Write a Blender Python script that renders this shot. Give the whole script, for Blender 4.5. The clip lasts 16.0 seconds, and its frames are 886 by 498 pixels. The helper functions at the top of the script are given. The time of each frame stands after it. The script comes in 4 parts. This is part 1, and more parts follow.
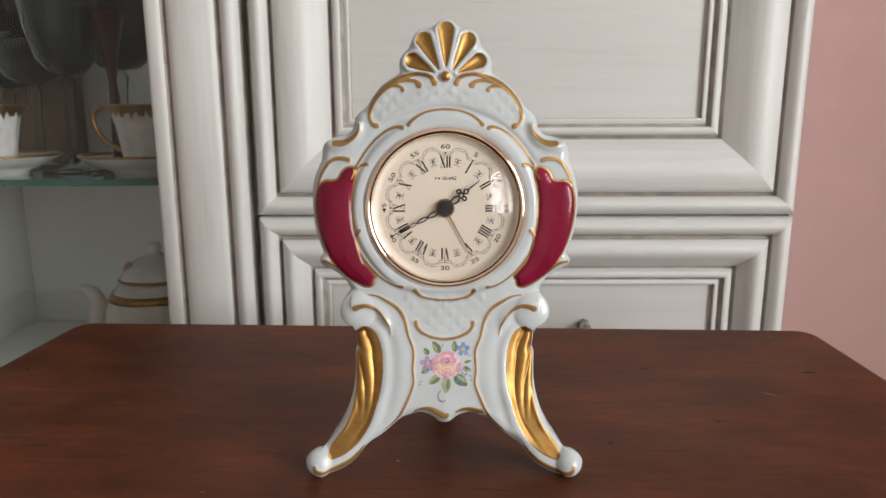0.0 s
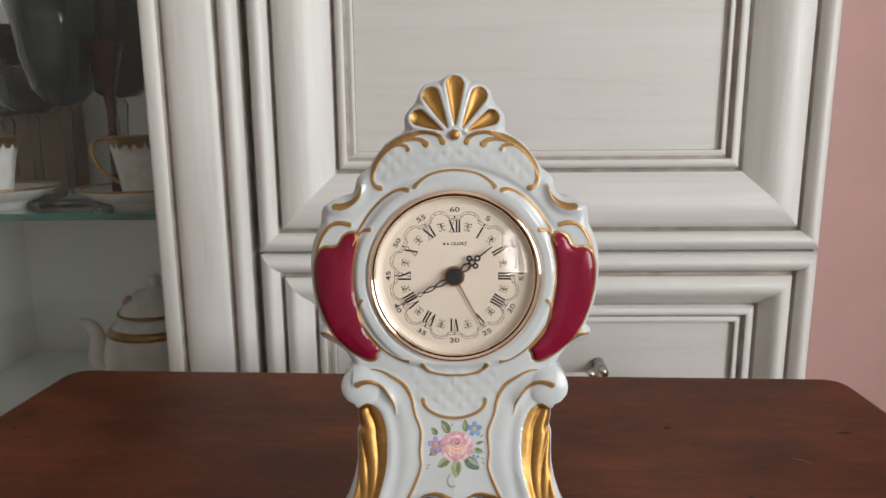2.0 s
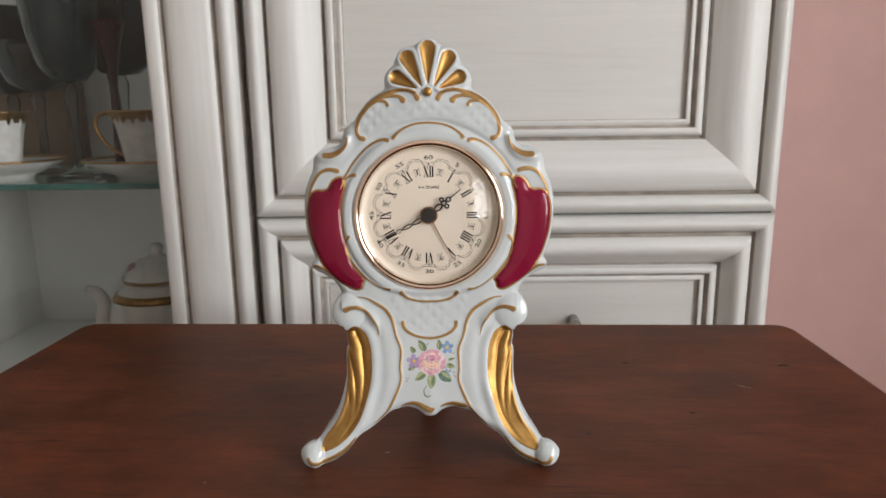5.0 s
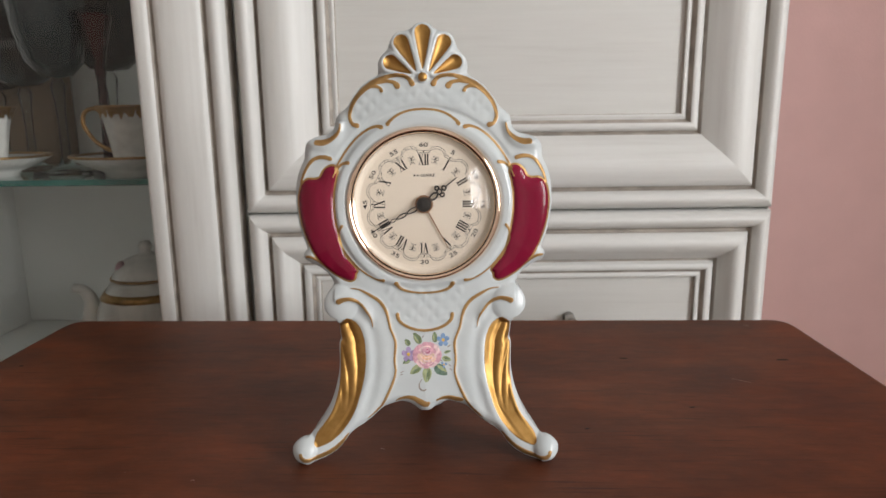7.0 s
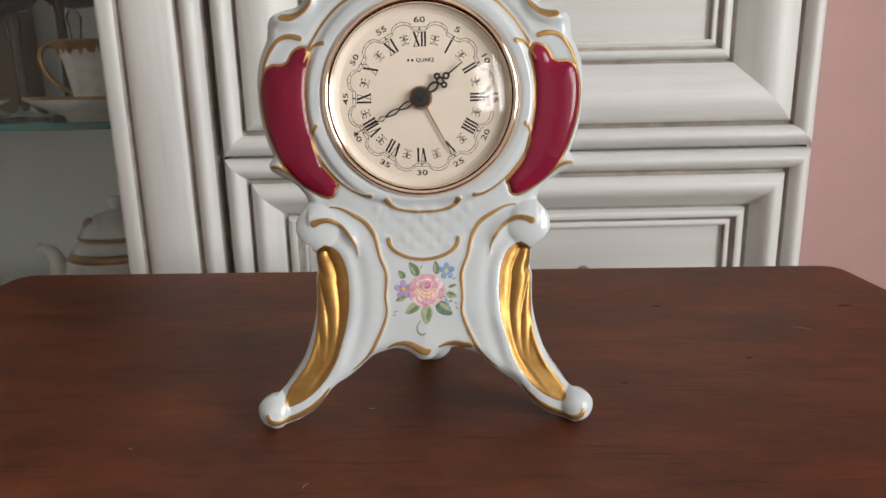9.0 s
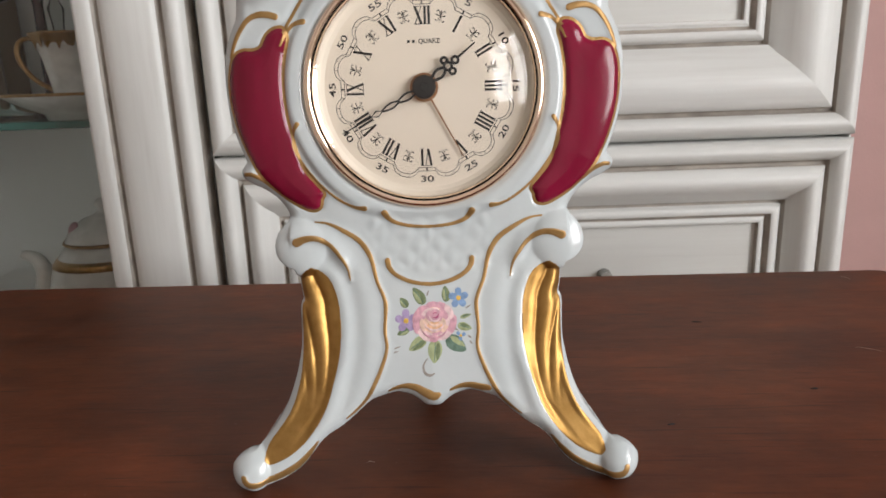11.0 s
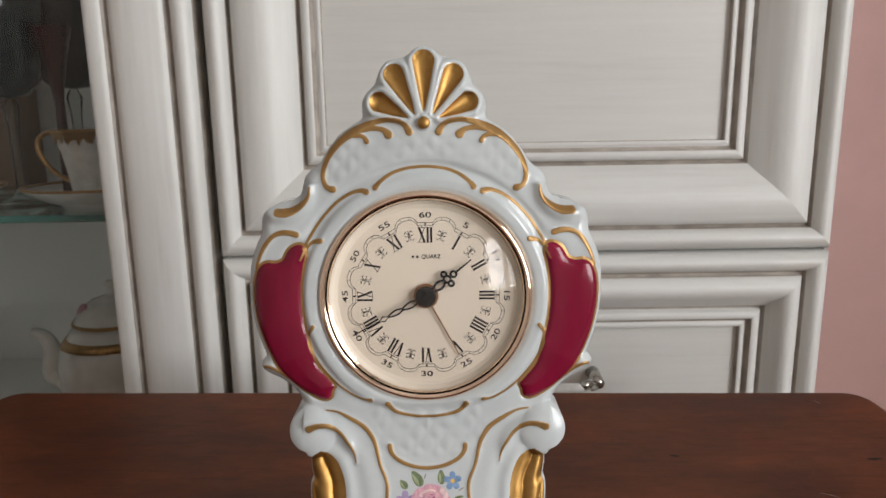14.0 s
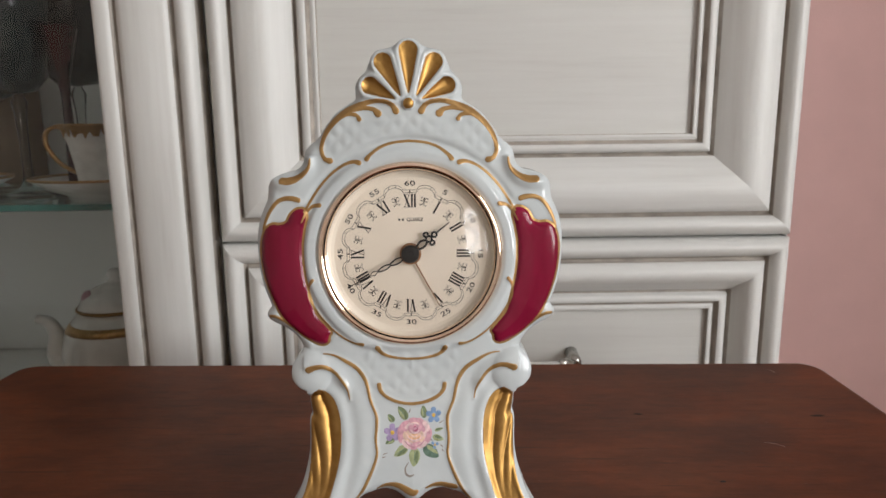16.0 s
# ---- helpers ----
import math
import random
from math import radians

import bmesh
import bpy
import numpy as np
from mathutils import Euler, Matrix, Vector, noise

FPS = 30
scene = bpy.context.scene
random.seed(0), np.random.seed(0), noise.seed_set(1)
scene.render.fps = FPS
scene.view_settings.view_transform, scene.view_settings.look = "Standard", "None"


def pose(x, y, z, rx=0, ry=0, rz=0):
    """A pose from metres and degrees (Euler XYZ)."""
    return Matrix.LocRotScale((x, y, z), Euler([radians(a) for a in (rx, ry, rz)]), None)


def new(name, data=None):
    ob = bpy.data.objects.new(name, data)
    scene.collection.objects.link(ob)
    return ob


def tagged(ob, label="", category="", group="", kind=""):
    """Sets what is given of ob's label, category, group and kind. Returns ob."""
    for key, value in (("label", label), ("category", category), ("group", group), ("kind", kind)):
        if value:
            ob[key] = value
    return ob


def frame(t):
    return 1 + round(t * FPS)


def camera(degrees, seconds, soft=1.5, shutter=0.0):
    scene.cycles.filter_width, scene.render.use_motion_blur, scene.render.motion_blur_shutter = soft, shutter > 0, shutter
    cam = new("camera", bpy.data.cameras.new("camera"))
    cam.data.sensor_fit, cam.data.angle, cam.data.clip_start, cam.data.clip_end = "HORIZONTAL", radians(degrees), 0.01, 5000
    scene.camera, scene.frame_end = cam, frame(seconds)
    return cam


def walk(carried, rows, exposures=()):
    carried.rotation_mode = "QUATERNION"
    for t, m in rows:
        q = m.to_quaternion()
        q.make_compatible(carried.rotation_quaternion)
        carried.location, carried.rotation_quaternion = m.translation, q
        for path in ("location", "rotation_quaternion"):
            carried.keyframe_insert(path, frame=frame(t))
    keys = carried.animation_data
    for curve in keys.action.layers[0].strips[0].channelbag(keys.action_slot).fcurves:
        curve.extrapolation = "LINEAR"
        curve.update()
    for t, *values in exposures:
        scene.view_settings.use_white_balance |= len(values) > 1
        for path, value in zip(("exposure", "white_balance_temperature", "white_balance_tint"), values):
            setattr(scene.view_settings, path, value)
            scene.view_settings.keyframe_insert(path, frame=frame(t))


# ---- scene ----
cam = camera(67.0, 16.0)
cam.data.dof.use_dof, cam.data.dof.focus_distance, cam.data.dof.aperture_fstop = True, 0.262, 30.0
# seconds, eye, then yaw, pitch and roll in degrees
PATH = [
    (0, (-0.00056, 0.01298, 0.90597), (0.133, -11.456, -0.100)),
    (0.5, (-0.00085, 0.02451, 0.91124), (0.694, -12.040, -0.365)),
    (1, (-0.00006, 0.03889, 0.91379), (0.691, -12.180, -0.702)),
    (1.5, (0.00127, 0.04486, 0.91975), (0.641, -11.661, -0.352)),
    (2, (-0.00123, 0.04103, 0.92688), (0.786, -10.842, -0.399)),
    (2.5, (0.00237, 0.03757, 0.92645), (0.694, -10.488, -0.515)),
    (3, (0.00605, 0.02565, 0.92423), (0.754, -11.085, -0.116)),
    (3.5, (0.00454, 0.01325, 0.92629), (0.870, -12.496, -0.358)),
    (4, (0.00614, 0.00475, 0.92407), (0.723, -12.434, -0.342)),
    (6.5, (0.00835, -0.00829, 0.90533), (-0.222, -11.481, -1.151)),
    (7, (0.00621, 0.00171, 0.90726), (-0.380, -11.757, -0.645)),
    (7.5, (0.00610, 0.01414, 0.89874), (-0.275, -12.437, -0.462)),
    (8, (0.00395, 0.02275, 0.88973), (-0.300, -12.735, 0.004)),
    (8.5, (0.00379, 0.04240, 0.88321), (-0.510, -12.786, -0.067)),
    (9, (0.00462, 0.05978, 0.86863), (-0.467, -13.604, -1.160)),
    (9.2, (0.00296, 0.06504, 0.86404), (-0.521, -14.100, -1.332)),
    (11.3, (0.00456, 0.10517, 0.86910), (0.344, -14.241, -2.088)),
    (11.5, (0.00459, 0.10442, 0.87521), (0.418, -13.595, -2.049)),
    (12, (0.00282, 0.10355, 0.88818), (0.538, -12.327, -1.972)),
    (12.5, (0.00301, 0.10324, 0.90071), (0.692, -11.156, -1.623)),
    (13, (0.00590, 0.10167, 0.90963), (0.724, -10.561, -1.582)),
    (13.5, (0.00487, 0.09606, 0.92132), (0.373, -10.425, -1.337)),
    (14, (0.00479, 0.09061, 0.92426), (-0.219, -11.430, -0.814)),
    (14.5, (0.00574, 0.08738, 0.92447), (-0.524, -11.648, -0.526)),
    (15, (0.00675, 0.07957, 0.92002), (-0.498, -11.369, -0.757)),
    (15.5, (0.00746, 0.06441, 0.92022), (-0.522, -10.928, -0.953)),
    (16, (0.00793, 0.05352, 0.91562), (-0.978, -10.989, -0.643)),
]
walk(cam, [(t, pose(*eye, 90 + pitch, 0, yaw) @ pose(0, 0, 0, 0, 0, roll)) for t, eye, (yaw, pitch, roll) in PATH],
     [(0, -0.07, 6480, 10), (1, -0.11, 6480, 10), (2.5, -0.13, 6480, 10), (4, -0.11, 6480, 10), (7, -0.11, 6480, 10), (9, -0.06, 6480, 10), (11.5, -0.01, 6400, 10), (12.5, 0.03, 6260, 10), (13.3, -0.23, 6480, 10), (14.5, -0.25, 6480, 10), (16, -0.19, 6480, 10)])

# ---------------------------------------------------------------- light
world = bpy.data.worlds.new("world")
scene.world = world
world.use_nodes = True
sky = world.node_tree.nodes.new("ShaderNodeTexSky")
sky.sky_type, sky.sun_disc, sky.sun_elevation, sky.sun_rotation = "NISHITA", False, radians(40), radians(60)
world.node_tree.links.new(sky.outputs[0], world.node_tree.nodes["Background"].inputs[0])
world.node_tree.nodes["Background"].inputs[1].default_value = 0.1


def window_light(name, x, y, z, turn, width, height, power, colour):
    """The sky's light in a window's opening."""
    lamp = bpy.data.lights.new(name, "AREA")
    lamp.shape, lamp.size, lamp.size_y, lamp.energy, lamp.color = "RECTANGLE", width, height, power, colour
    ob = new(name, lamp)
    ob.matrix_world = pose(x, y, z, 90, 0, turn)
    return ob


window_light("window_daylight", 1.328, -0.78, 1.27, 90, 1.18, 1.08, 57, (1.0, 0.99, 0.985))


# ---------------------------------------------------------------- materials
class Nodes:
    """A small builder for node materials."""

    def __init__(self, name, rough=0.5, metal=0.0, colour=(0.8, 0.8, 0.8)):
        self.mat = bpy.data.materials.new(name)
        self.mat.use_nodes = True
        self.tree = self.mat.node_tree
        self.shader = self.tree.nodes["Principled BSDF"]
        self.set("Roughness", rough), self.set("Metallic", metal), self.set("Base Color", (*colour, 1))

    def set(self, key, value):
        self.shader.inputs[key].default_value = value
        return self

    def add(self, kind, **inputs):
        node = self.tree.nodes.new(kind)
        for key, value in inputs.items():
            node.inputs[key.replace("_", " ")].default_value = value
        return node

    def link(self, a, b):
        self.tree.links.new(a, b)

    def coords(self, scale=(1, 1, 1)):
        tex = self.tree.nodes.new("ShaderNodeTexCoord")
        mapping = self.tree.nodes.new("ShaderNodeMapping")
        mapping.inputs["Scale"].default_value = scale
        self.link(tex.outputs["Object"], mapping.inputs["Vector"])
        return mapping.outputs[0]

    def noise(self, scale, detail=4.0, stretch=(1, 1, 1), rough=0.55):
        node = self.add("ShaderNodeTexNoise", Scale=scale, Detail=detail, Roughness=rough)
        self.link(self.coords(stretch), node.inputs["Vector"])
        return node.outputs["Fac"]

    def ramp(self, fac, *stops):
        node = self.tree.nodes.new("ShaderNodeValToRGB")
        while len(node.color_ramp.elements) < len(stops):
            node.color_ramp.elements.new(0.5)
        for e, (p, c) in zip(node.color_ramp.elements, stops):
            e.position, e.color = p, (*c, 1) if len(c) == 3 else c
        self.link(fac, node.inputs[0])
        return node.outputs[0]

    def mix(self, fac, a, b, mode="MIX"):
        node = self.tree.nodes.new("ShaderNodeMixRGB")
        node.blend_type = mode
        for value, socket in ((fac, node.inputs[0]), (a, node.inputs[1]), (b, node.inputs[2])):
            if isinstance(value, (int, float)):
                socket.default_value = value
            elif isinstance(value, tuple):
                socket.default_value = (*value, 1)
            else:
                self.link(value, socket)
        return node.outputs[0]

    def colour(self, socket):
        self.link(socket, self.shader.inputs["Base Color"])
        return self

    def roughness(self, fac, low, high):
        node = self.add("ShaderNodeMapRange")
        node.inputs["To Min"].default_value, node.inputs["To Max"].default_value = low, high
        self.link(fac, node.inputs["Value"])
        self.link(node.outputs[0], self.shader.inputs["Roughness"])
        return self

    def bump(self, fac, strength, distance):
        node = self.add("ShaderNodeBump", Strength=strength, Distance=distance)
        self.link(fac, node.inputs["Height"])
        if self.shader.inputs["Normal"].links:
            self.link(self.shader.inputs["Normal"].links[0].from_socket, node.inputs["Normal"])
        self.link(node.outputs[0], self.shader.inputs["Normal"])
        return self


def make_porcelain():
    n = Nodes("porcelain", 0.11)
    n.colour(n.ramp(n.noise(60, 3), (0.3, (0.535, 0.58, 0.59)), (0.7, (0.59, 0.63, 0.635))))
    n.set("Coat Weight", 0.2).set("Coat Roughness", 0.04).set("IOR", 1.5)
    return n.bump(n.noise(160, 2), 0.25, 0.0004).mat


def make_gold(name, dark, light, low, high, metal=1.0):
    n = Nodes(name, 0.3, metal)
    n.colour(n.ramp(n.noise(220, 4), (0.3, dark), (0.7, light)))
    n.roughness(n.noise(420, 3), low, high)
    return n.bump(n.noise(900, 3), 0.15, 0.0002).mat


def make_crimson():
    n = Nodes("crimson_glaze", 0.2)
    n.colour(n.ramp(n.noise(30, 4, (3, 3, 0.5)), (0.3, (0.15, 0.004, 0.020)), (0.7, (0.24, 0.008, 0.038))))
    n.set("Coat Weight", 0.4).set("Coat Roughness", 0.06).set("Specular IOR Level", 0.2)
    return n.mat


def make_plain(name, colour, rough, metal=0.0, vary=0.12, scale=80):
    n = Nodes(name, rough, metal)
    low = tuple(c * (1 - vary) for c in colour)
    high = tuple(min(1, c * (1 + vary)) for c in colour)
    n.colour(n.ramp(n.noise(scale, 4), (0.3, low), (0.7, high)))
    return n.mat


def make_wood():
    n = Nodes("dark_red_wood", 0.4)
    grain = n.noise(9, 8, (1.1, 2.3, 2.3), 0.66)
    fine = n.noise(60, 5, (1.2, 3.2, 3.2), 0.65)
    blot = n.noise(16, 6, (0.9, 1.7, 1), 0.62)
    pores = n.noise(210, 3, (0.12, 3, 3), 0.5)
    base = n.ramp(grain, (0.25, (0.060, 0.0155, 0.0055)), (0.5, (0.112, 0.0310, 0.0110)), (0.75, (0.160, 0.049, 0.0185)))
    base = n.mix(0.42, base, n.ramp(fine, (0.3, (0.55, 0.5, 0.5)), (0.7, (1.25, 1.2, 1.15))), "MULTIPLY")
    base = n.mix(0.8, base, n.ramp(blot, (0.3, (0.55, 0.50, 0.50)), (0.5, (1, 1, 1)), (0.70, (1.5, 1.35, 1.25))), "MULTIPLY")
    base = n.mix(n.ramp(pores, (0.62, (0, 0, 0)), (0.74, (0.6, 0.6, 0.6))), base, (0.016, 0.006, 0.005))
    specks = n.noise(1100, 2, (0.6, 1, 1), 0.4)
    base = n.mix(n.ramp(specks, (0.765, (0, 0, 0)), (0.80, (0.5, 0.5, 0.5))), base, (0.30, 0.25, 0.21))
    n.colour(base)
    n.roughness(blot, 0.42, 0.58)
    n.set("Specular IOR Level", 0.26)
    return n.bump(fine, 0.2, 0.0006).bump(pores, 0.12, 0.0004).mat


def make_cabinet_paint(name, stretch, dark=(0.64, 0.635, 0.61), light=(0.735, 0.74, 0.72)):
    n = Nodes(name, 0.42)
    streak = n.noise(22, 6, stretch, 0.65)
    soft = n.noise(5, 3)
    base = n.ramp(streak, (0.22, dark), (0.42, tuple(0.35 * a + 0.65 * b for a, b in zip(dark, light))), (0.62, light))
    n.colour(n.mix(0.35, base, n.ramp(soft, (0.3, (0.9, 0.89, 0.87)), (0.7, (1, 1, 1))), "MULTIPLY"))
    return n.bump(streak, 0.18, 0.0006).mat


def make_wall(name, colour):
    n = Nodes(name, 0.75)
    low = tuple(c * 0.93 for c in colour)
    n.colour(n.ramp(n.noise(14, 6), (0.3, low), (0.7, colour)))
    return n.bump(n.noise(260, 4), 0.3, 0.001).mat


def make_glass(name, colour=(1, 1, 1), rough=0.0, ior=1.45):
    n = Nodes(name, rough, 0.0, colour)
    return n.set("Transmission Weight", 1.0).set("IOR", ior).mat


PORCELAIN = make_porcelain()
GOLD = make_gold("matt_gold", (0.38, 0.212, 0.062), (0.50, 0.295, 0.098), 0.40, 0.54)
GOLD_LINE = make_gold("gold_line", (0.36, 0.205, 0.070), (0.47, 0.285, 0.110), 0.36, 0.52, 0.6)
BRASS = make_gold("polished_rose_brass", (0.93, 0.71, 0.54), (0.96, 0.76, 0.60), 0.06, 0.12)
COPPER = make_plain("copper_lacquer", (0.30, 0.15, 0.07), 0.35, 0.4)
CRIMSON = make_crimson()
CREAM = make_plain("cream_dial", (0.80, 0.715, 0.615), 0.5, 0, 0.02, 40)
INK = make_plain("black_ink", (0.012, 0.011, 0.012), 0.5)
HAND_BLACK = make_plain("black_lacquer", (0.008, 0.008, 0.009), 0.3)


def make_sheet(name, tint, ior, rough):
    """Thin clear sheet: see-through, with gloss that grows towards grazing angles."""
    n = Nodes(name)
    clear = n.add("ShaderNodeBsdfTransparent", Color=(*tint, 1))
    gloss = n.add("ShaderNodeBsdfGlossy", Roughness=rough)
    rim = n.add("ShaderNodeFresnel", IOR=ior)
    mixed = n.tree.nodes.new("ShaderNodeMixShader")
    n.link(rim.outputs[0], mixed.inputs[0]), n.link(clear.outputs[0], mixed.inputs[1]), n.link(gloss.outputs[0], mixed.inputs[2])
    n.link(mixed.outputs[0], n.tree.nodes["Material Output"].inputs["Surface"])
    return n.mat


LENS = make_sheet("clear_lens", (0.985, 0.98, 0.965), 1.33, 0.015)
WOOD = make_wood()
PAINT_V = make_cabinet_paint("brushed_paint_upright", (7, 7, 0.35))
PAINT_H = make_cabinet_paint("brushed_paint_level", (0.35, 7, 7))
PANEL_H = make_cabinet_paint("brushed_panel_paint", (0.3, 6, 6), (0.600, 0.595, 0.565), (0.685, 0.688, 0.66))
PATINA = make_plain("brown_patina", (0.38, 0.34, 0.295), 0.55, 0, 0.25, 60)
BEIGE = make_wall("beige_wallpaint", (0.76, 0.72, 0.675))
PINK = make_wall("pink_wallpaint", (0.70, 0.45, 0.425))
CEILING = make_wall("ceiling_white", (0.78, 0.77, 0.75))
GREY_BOARD = make_wall("grey_board", (0.87, 0.885, 0.865))
PANE = make_sheet("pane_glass", (0.98, 0.985, 0.98), 1.45, 0.01)
SHELF_GLASS = make_glass("shelf_glass", (0.75, 0.9, 0.86))
SHELF_EDGE = make_plain("green_glass_edge", (0.03, 0.14, 0.12), 0.15)
CHROME = make_gold("aged_nickel", (0.40, 0.385, 0.36), (0.56, 0.54, 0.51), 0.15, 0.3)
CHINA = make_plain("white_china", (0.72, 0.72, 0.69), 0.2)
CHINA_GOLD = make_gold("china_gold_trim", (0.30, 0.17, 0.06), (0.5, 0.32, 0.14), 0.3, 0.5)
FLOOR = make_plain("oak_floor", (0.22, 0.13, 0.07), 0.4, 0, 0.3, 6)


# ---------------------------------------------------------------- helpers
def finish(name, mesh, material, parent=None, label="", smooth=True):
    for m in (material if isinstance(material, (list, tuple)) else (material,)):
        mesh.materials.append(m)
    if smooth:
        mesh.polygons.foreach_set("use_smooth", [True] * len(mesh.polygons))
    ob = new(name, mesh)
    if parent is not None:
        ob.parent = parent
    if label:
        tagged(ob, label)
    return ob


def part(name, bm, material, parent=None, label="", smooth=False):
    mesh = bpy.data.meshes.new(name)
    bmesh.ops.recalc_face_normals(bm, faces=bm.faces[:])
    bm.to_mesh(mesh)
    bm.free()
    return finish(name, mesh, material, parent, label, smooth)


def box(x0, x1, y0, y1, z0, z1, bevel=0.0, segments=2):
    bm = bmesh.new()
    bmesh.ops.create_cube(bm, size=1)
    for v in bm.verts:
        v.co = (x0 + (v.co.x + 0.5) * (x1 - x0), y0 + (v.co.y + 0.5) * (y1 - y0), z0 + (v.co.z + 0.5) * (z1 - z0))
    if bevel:
        bmesh.ops.bevel(bm, geom=bm.edges[:], offset=bevel, segments=segments, affect="EDGES", profile=0.5)
    return bm


def lathe(profile, segments=64, m=None, closed=False):
    """A turned form about z from (radius, height) pairs."""
    bm = bmesh.new()
    rings = []
    for r, z in profile:
        if r < 1e-6:
            rings.append([bm.verts.new((0, 0, z))])
        else:
            rings.append([bm.verts.new((r * math.cos(2 * math.pi * i / segments), r * math.sin(2 * math.pi * i / segments), z)) for i in range(segments)])
    pairs = list(zip(rings, rings[1:])) + ([(rings[-1], rings[0])] if closed else [])
    for a, b in pairs:
        for i in range(segments):
            j = (i + 1) % segments
            if len(a) == 1 and len(b) > 1:
                bm.faces.new((a[0], b[i], b[j]))
            elif len(b) == 1 and len(a) > 1:
                bm.faces.new((a[i], a[j], b[0]))
            elif len(a) > 1:
                bm.faces.new((a[i], a[j], b[j], b[i]))
    if m is not None:
        bm.transform(m)
    return bm


def tube(points, radii, segments=12, bm=None):
    """A round bar along points, with a radius at each."""
    bm = bm or bmesh.new()
    points = [Vector(p) for p in points]
    rings = []
    side = None
    for i, p in enumerate(points):
        d = (points[min(i + 1, len(points) - 1)] - points[max(i - 1, 0)]).normalized()
        if side is None:
            side = d.orthogonal().normalized()
        side = (side - d * side.dot(d)).normalized()
        up = d.cross(side)
        rings.append([bm.verts.new(p + radii[i] * (side * math.cos(a) + up * math.sin(a))) for a in (2 * math.pi * k / segments for k in range(segments))])
    for a, b in zip(rings, rings[1:]):
        for i in range(segments):
            bm.faces.new((a[i], a[(i + 1) % segments], b[(i + 1) % segments], b[i]))
    bm.faces.new(rings[0]), bm.faces.new(rings[-1][::-1])
    return bm


def spline(points, steps=6, closed=False):
    """A smooth curve (Catmull-Rom) through control points of any dimension."""
    p = np.array(points, float)
    n = len(p)
    out = []
    for i in range(n if closed else n - 1):
        idx = [(i + k) % n if closed else min(max(i + k, 0), n - 1) for k in (-1, 0, 1, 2)]
        a, b, c, d = p[idx]
        for t in np.arange(steps) / steps:
            out.append(0.5 * (2 * b + (c - a) * t + (2 * a - 5 * b + 4 * c - d) * t * t + (3 * b - a - 3 * c + d) * t ** 3))
    if not closed:
        out.append(p[-1])
    return np.array(out)


def empty(name, x=0, y=0, z=0):
    ob = new(name)
    ob.location = (x, y, z)
    ob.empty_display_size = 0.02
    return ob


# ---------------------------------------------------------------- the room
def wall(name, x0, x1, y0, y1, z0, z1, material, label):
    ob = part(name, box(x0, x1, y0, y1, z0, z1), material)
    return tagged(ob, label, "wall", kind="structure")


LEFT, RIGHT, FRONT, BACK, TOP = -2.2, 1.25, -2.2, 1.0, 2.6
wall("wall_north", LEFT - 0.1, RIGHT + 0.2, BACK, BACK + 0.1, 0, TOP, PINK, "dusty pink painted wall behind the cabinet")
wall("wall_south", LEFT - 0.1, RIGHT + 0.2, FRONT - 0.1, FRONT, 0, TOP, BEIGE, "plain beige wall")
wall("wall_west", LEFT - 0.1, LEFT, FRONT, BACK, 0, TOP, BEIGE, "plain beige wall")
WY0, WY1, WZ0, WZ1 = -1.38, -0.18, 0.72, 1.82
east = empty("wall_east", RIGHT, 0, 0)
tagged(east, "plain beige wall with a window", "wall", kind="structure")
for y0, y1, z0, z1 in ((FRONT, WY0, 0, TOP), (WY1, BACK, 0, TOP), (WY0, WY1, 0, WZ0), (WY0, WY1, WZ1, TOP)):
    part("wall_piece", box(0, 0.2, y0, y1, z0, z1), BEIGE, east)
tagged(part("floor", box(LEFT - 0.1, RIGHT + 0.2, FRONT - 0.1, BACK + 0.1, -0.1, 0), FLOOR), "brown oak floor", "floor", kind="structure")
tagged(part("ceiling", box(LEFT - 0.1, RIGHT + 0.2, FRONT - 0.1, BACK + 0.1, TOP, TOP + 0.1), CEILING), "plain white ceiling", "ceiling", kind="structure")
window = empty("window_1", RIGHT + 0.07, (WY0 + WY1) / 2, WZ0)
tagged(window, "white casement window with crossing bars", "window", kind="structure")
HW, HH = (WY1 - WY0) / 2, WZ1 - WZ0
for y0, y1, z0, z1 in ((-HW, -HW + 0.05, 0, HH), (HW - 0.05, HW, 0, HH), (-HW + 0.05, HW - 0.05, 0, 0.05), (-HW + 0.05, HW - 0.05, HH - 0.05, HH)):
    part("window_frame", box(-0.05, 0.0, y0, y1, z0, z1, 0.004), CEILING, window)
part("mullion", box(-0.045, -0.005, -0.045, 0.045, 0.052, HH - 0.052, 0.004), CEILING, window)
for y0, y1 in ((-HW + 0.052, -0.047), (0.047, HW - 0.052)):
    part("transom", box(-0.04, -0.01, y0, y1, HH * 0.64, HH * 0.64 + 0.05, 0.004), CEILING, window)


# ---------------------------------------------------------------- the table
PIT = make_plain("dark_pit", (0.012, 0.006, 0.005), 0.7)
DUST = make_plain("pale_dust", (0.45, 0.38, 0.33), 0.9)


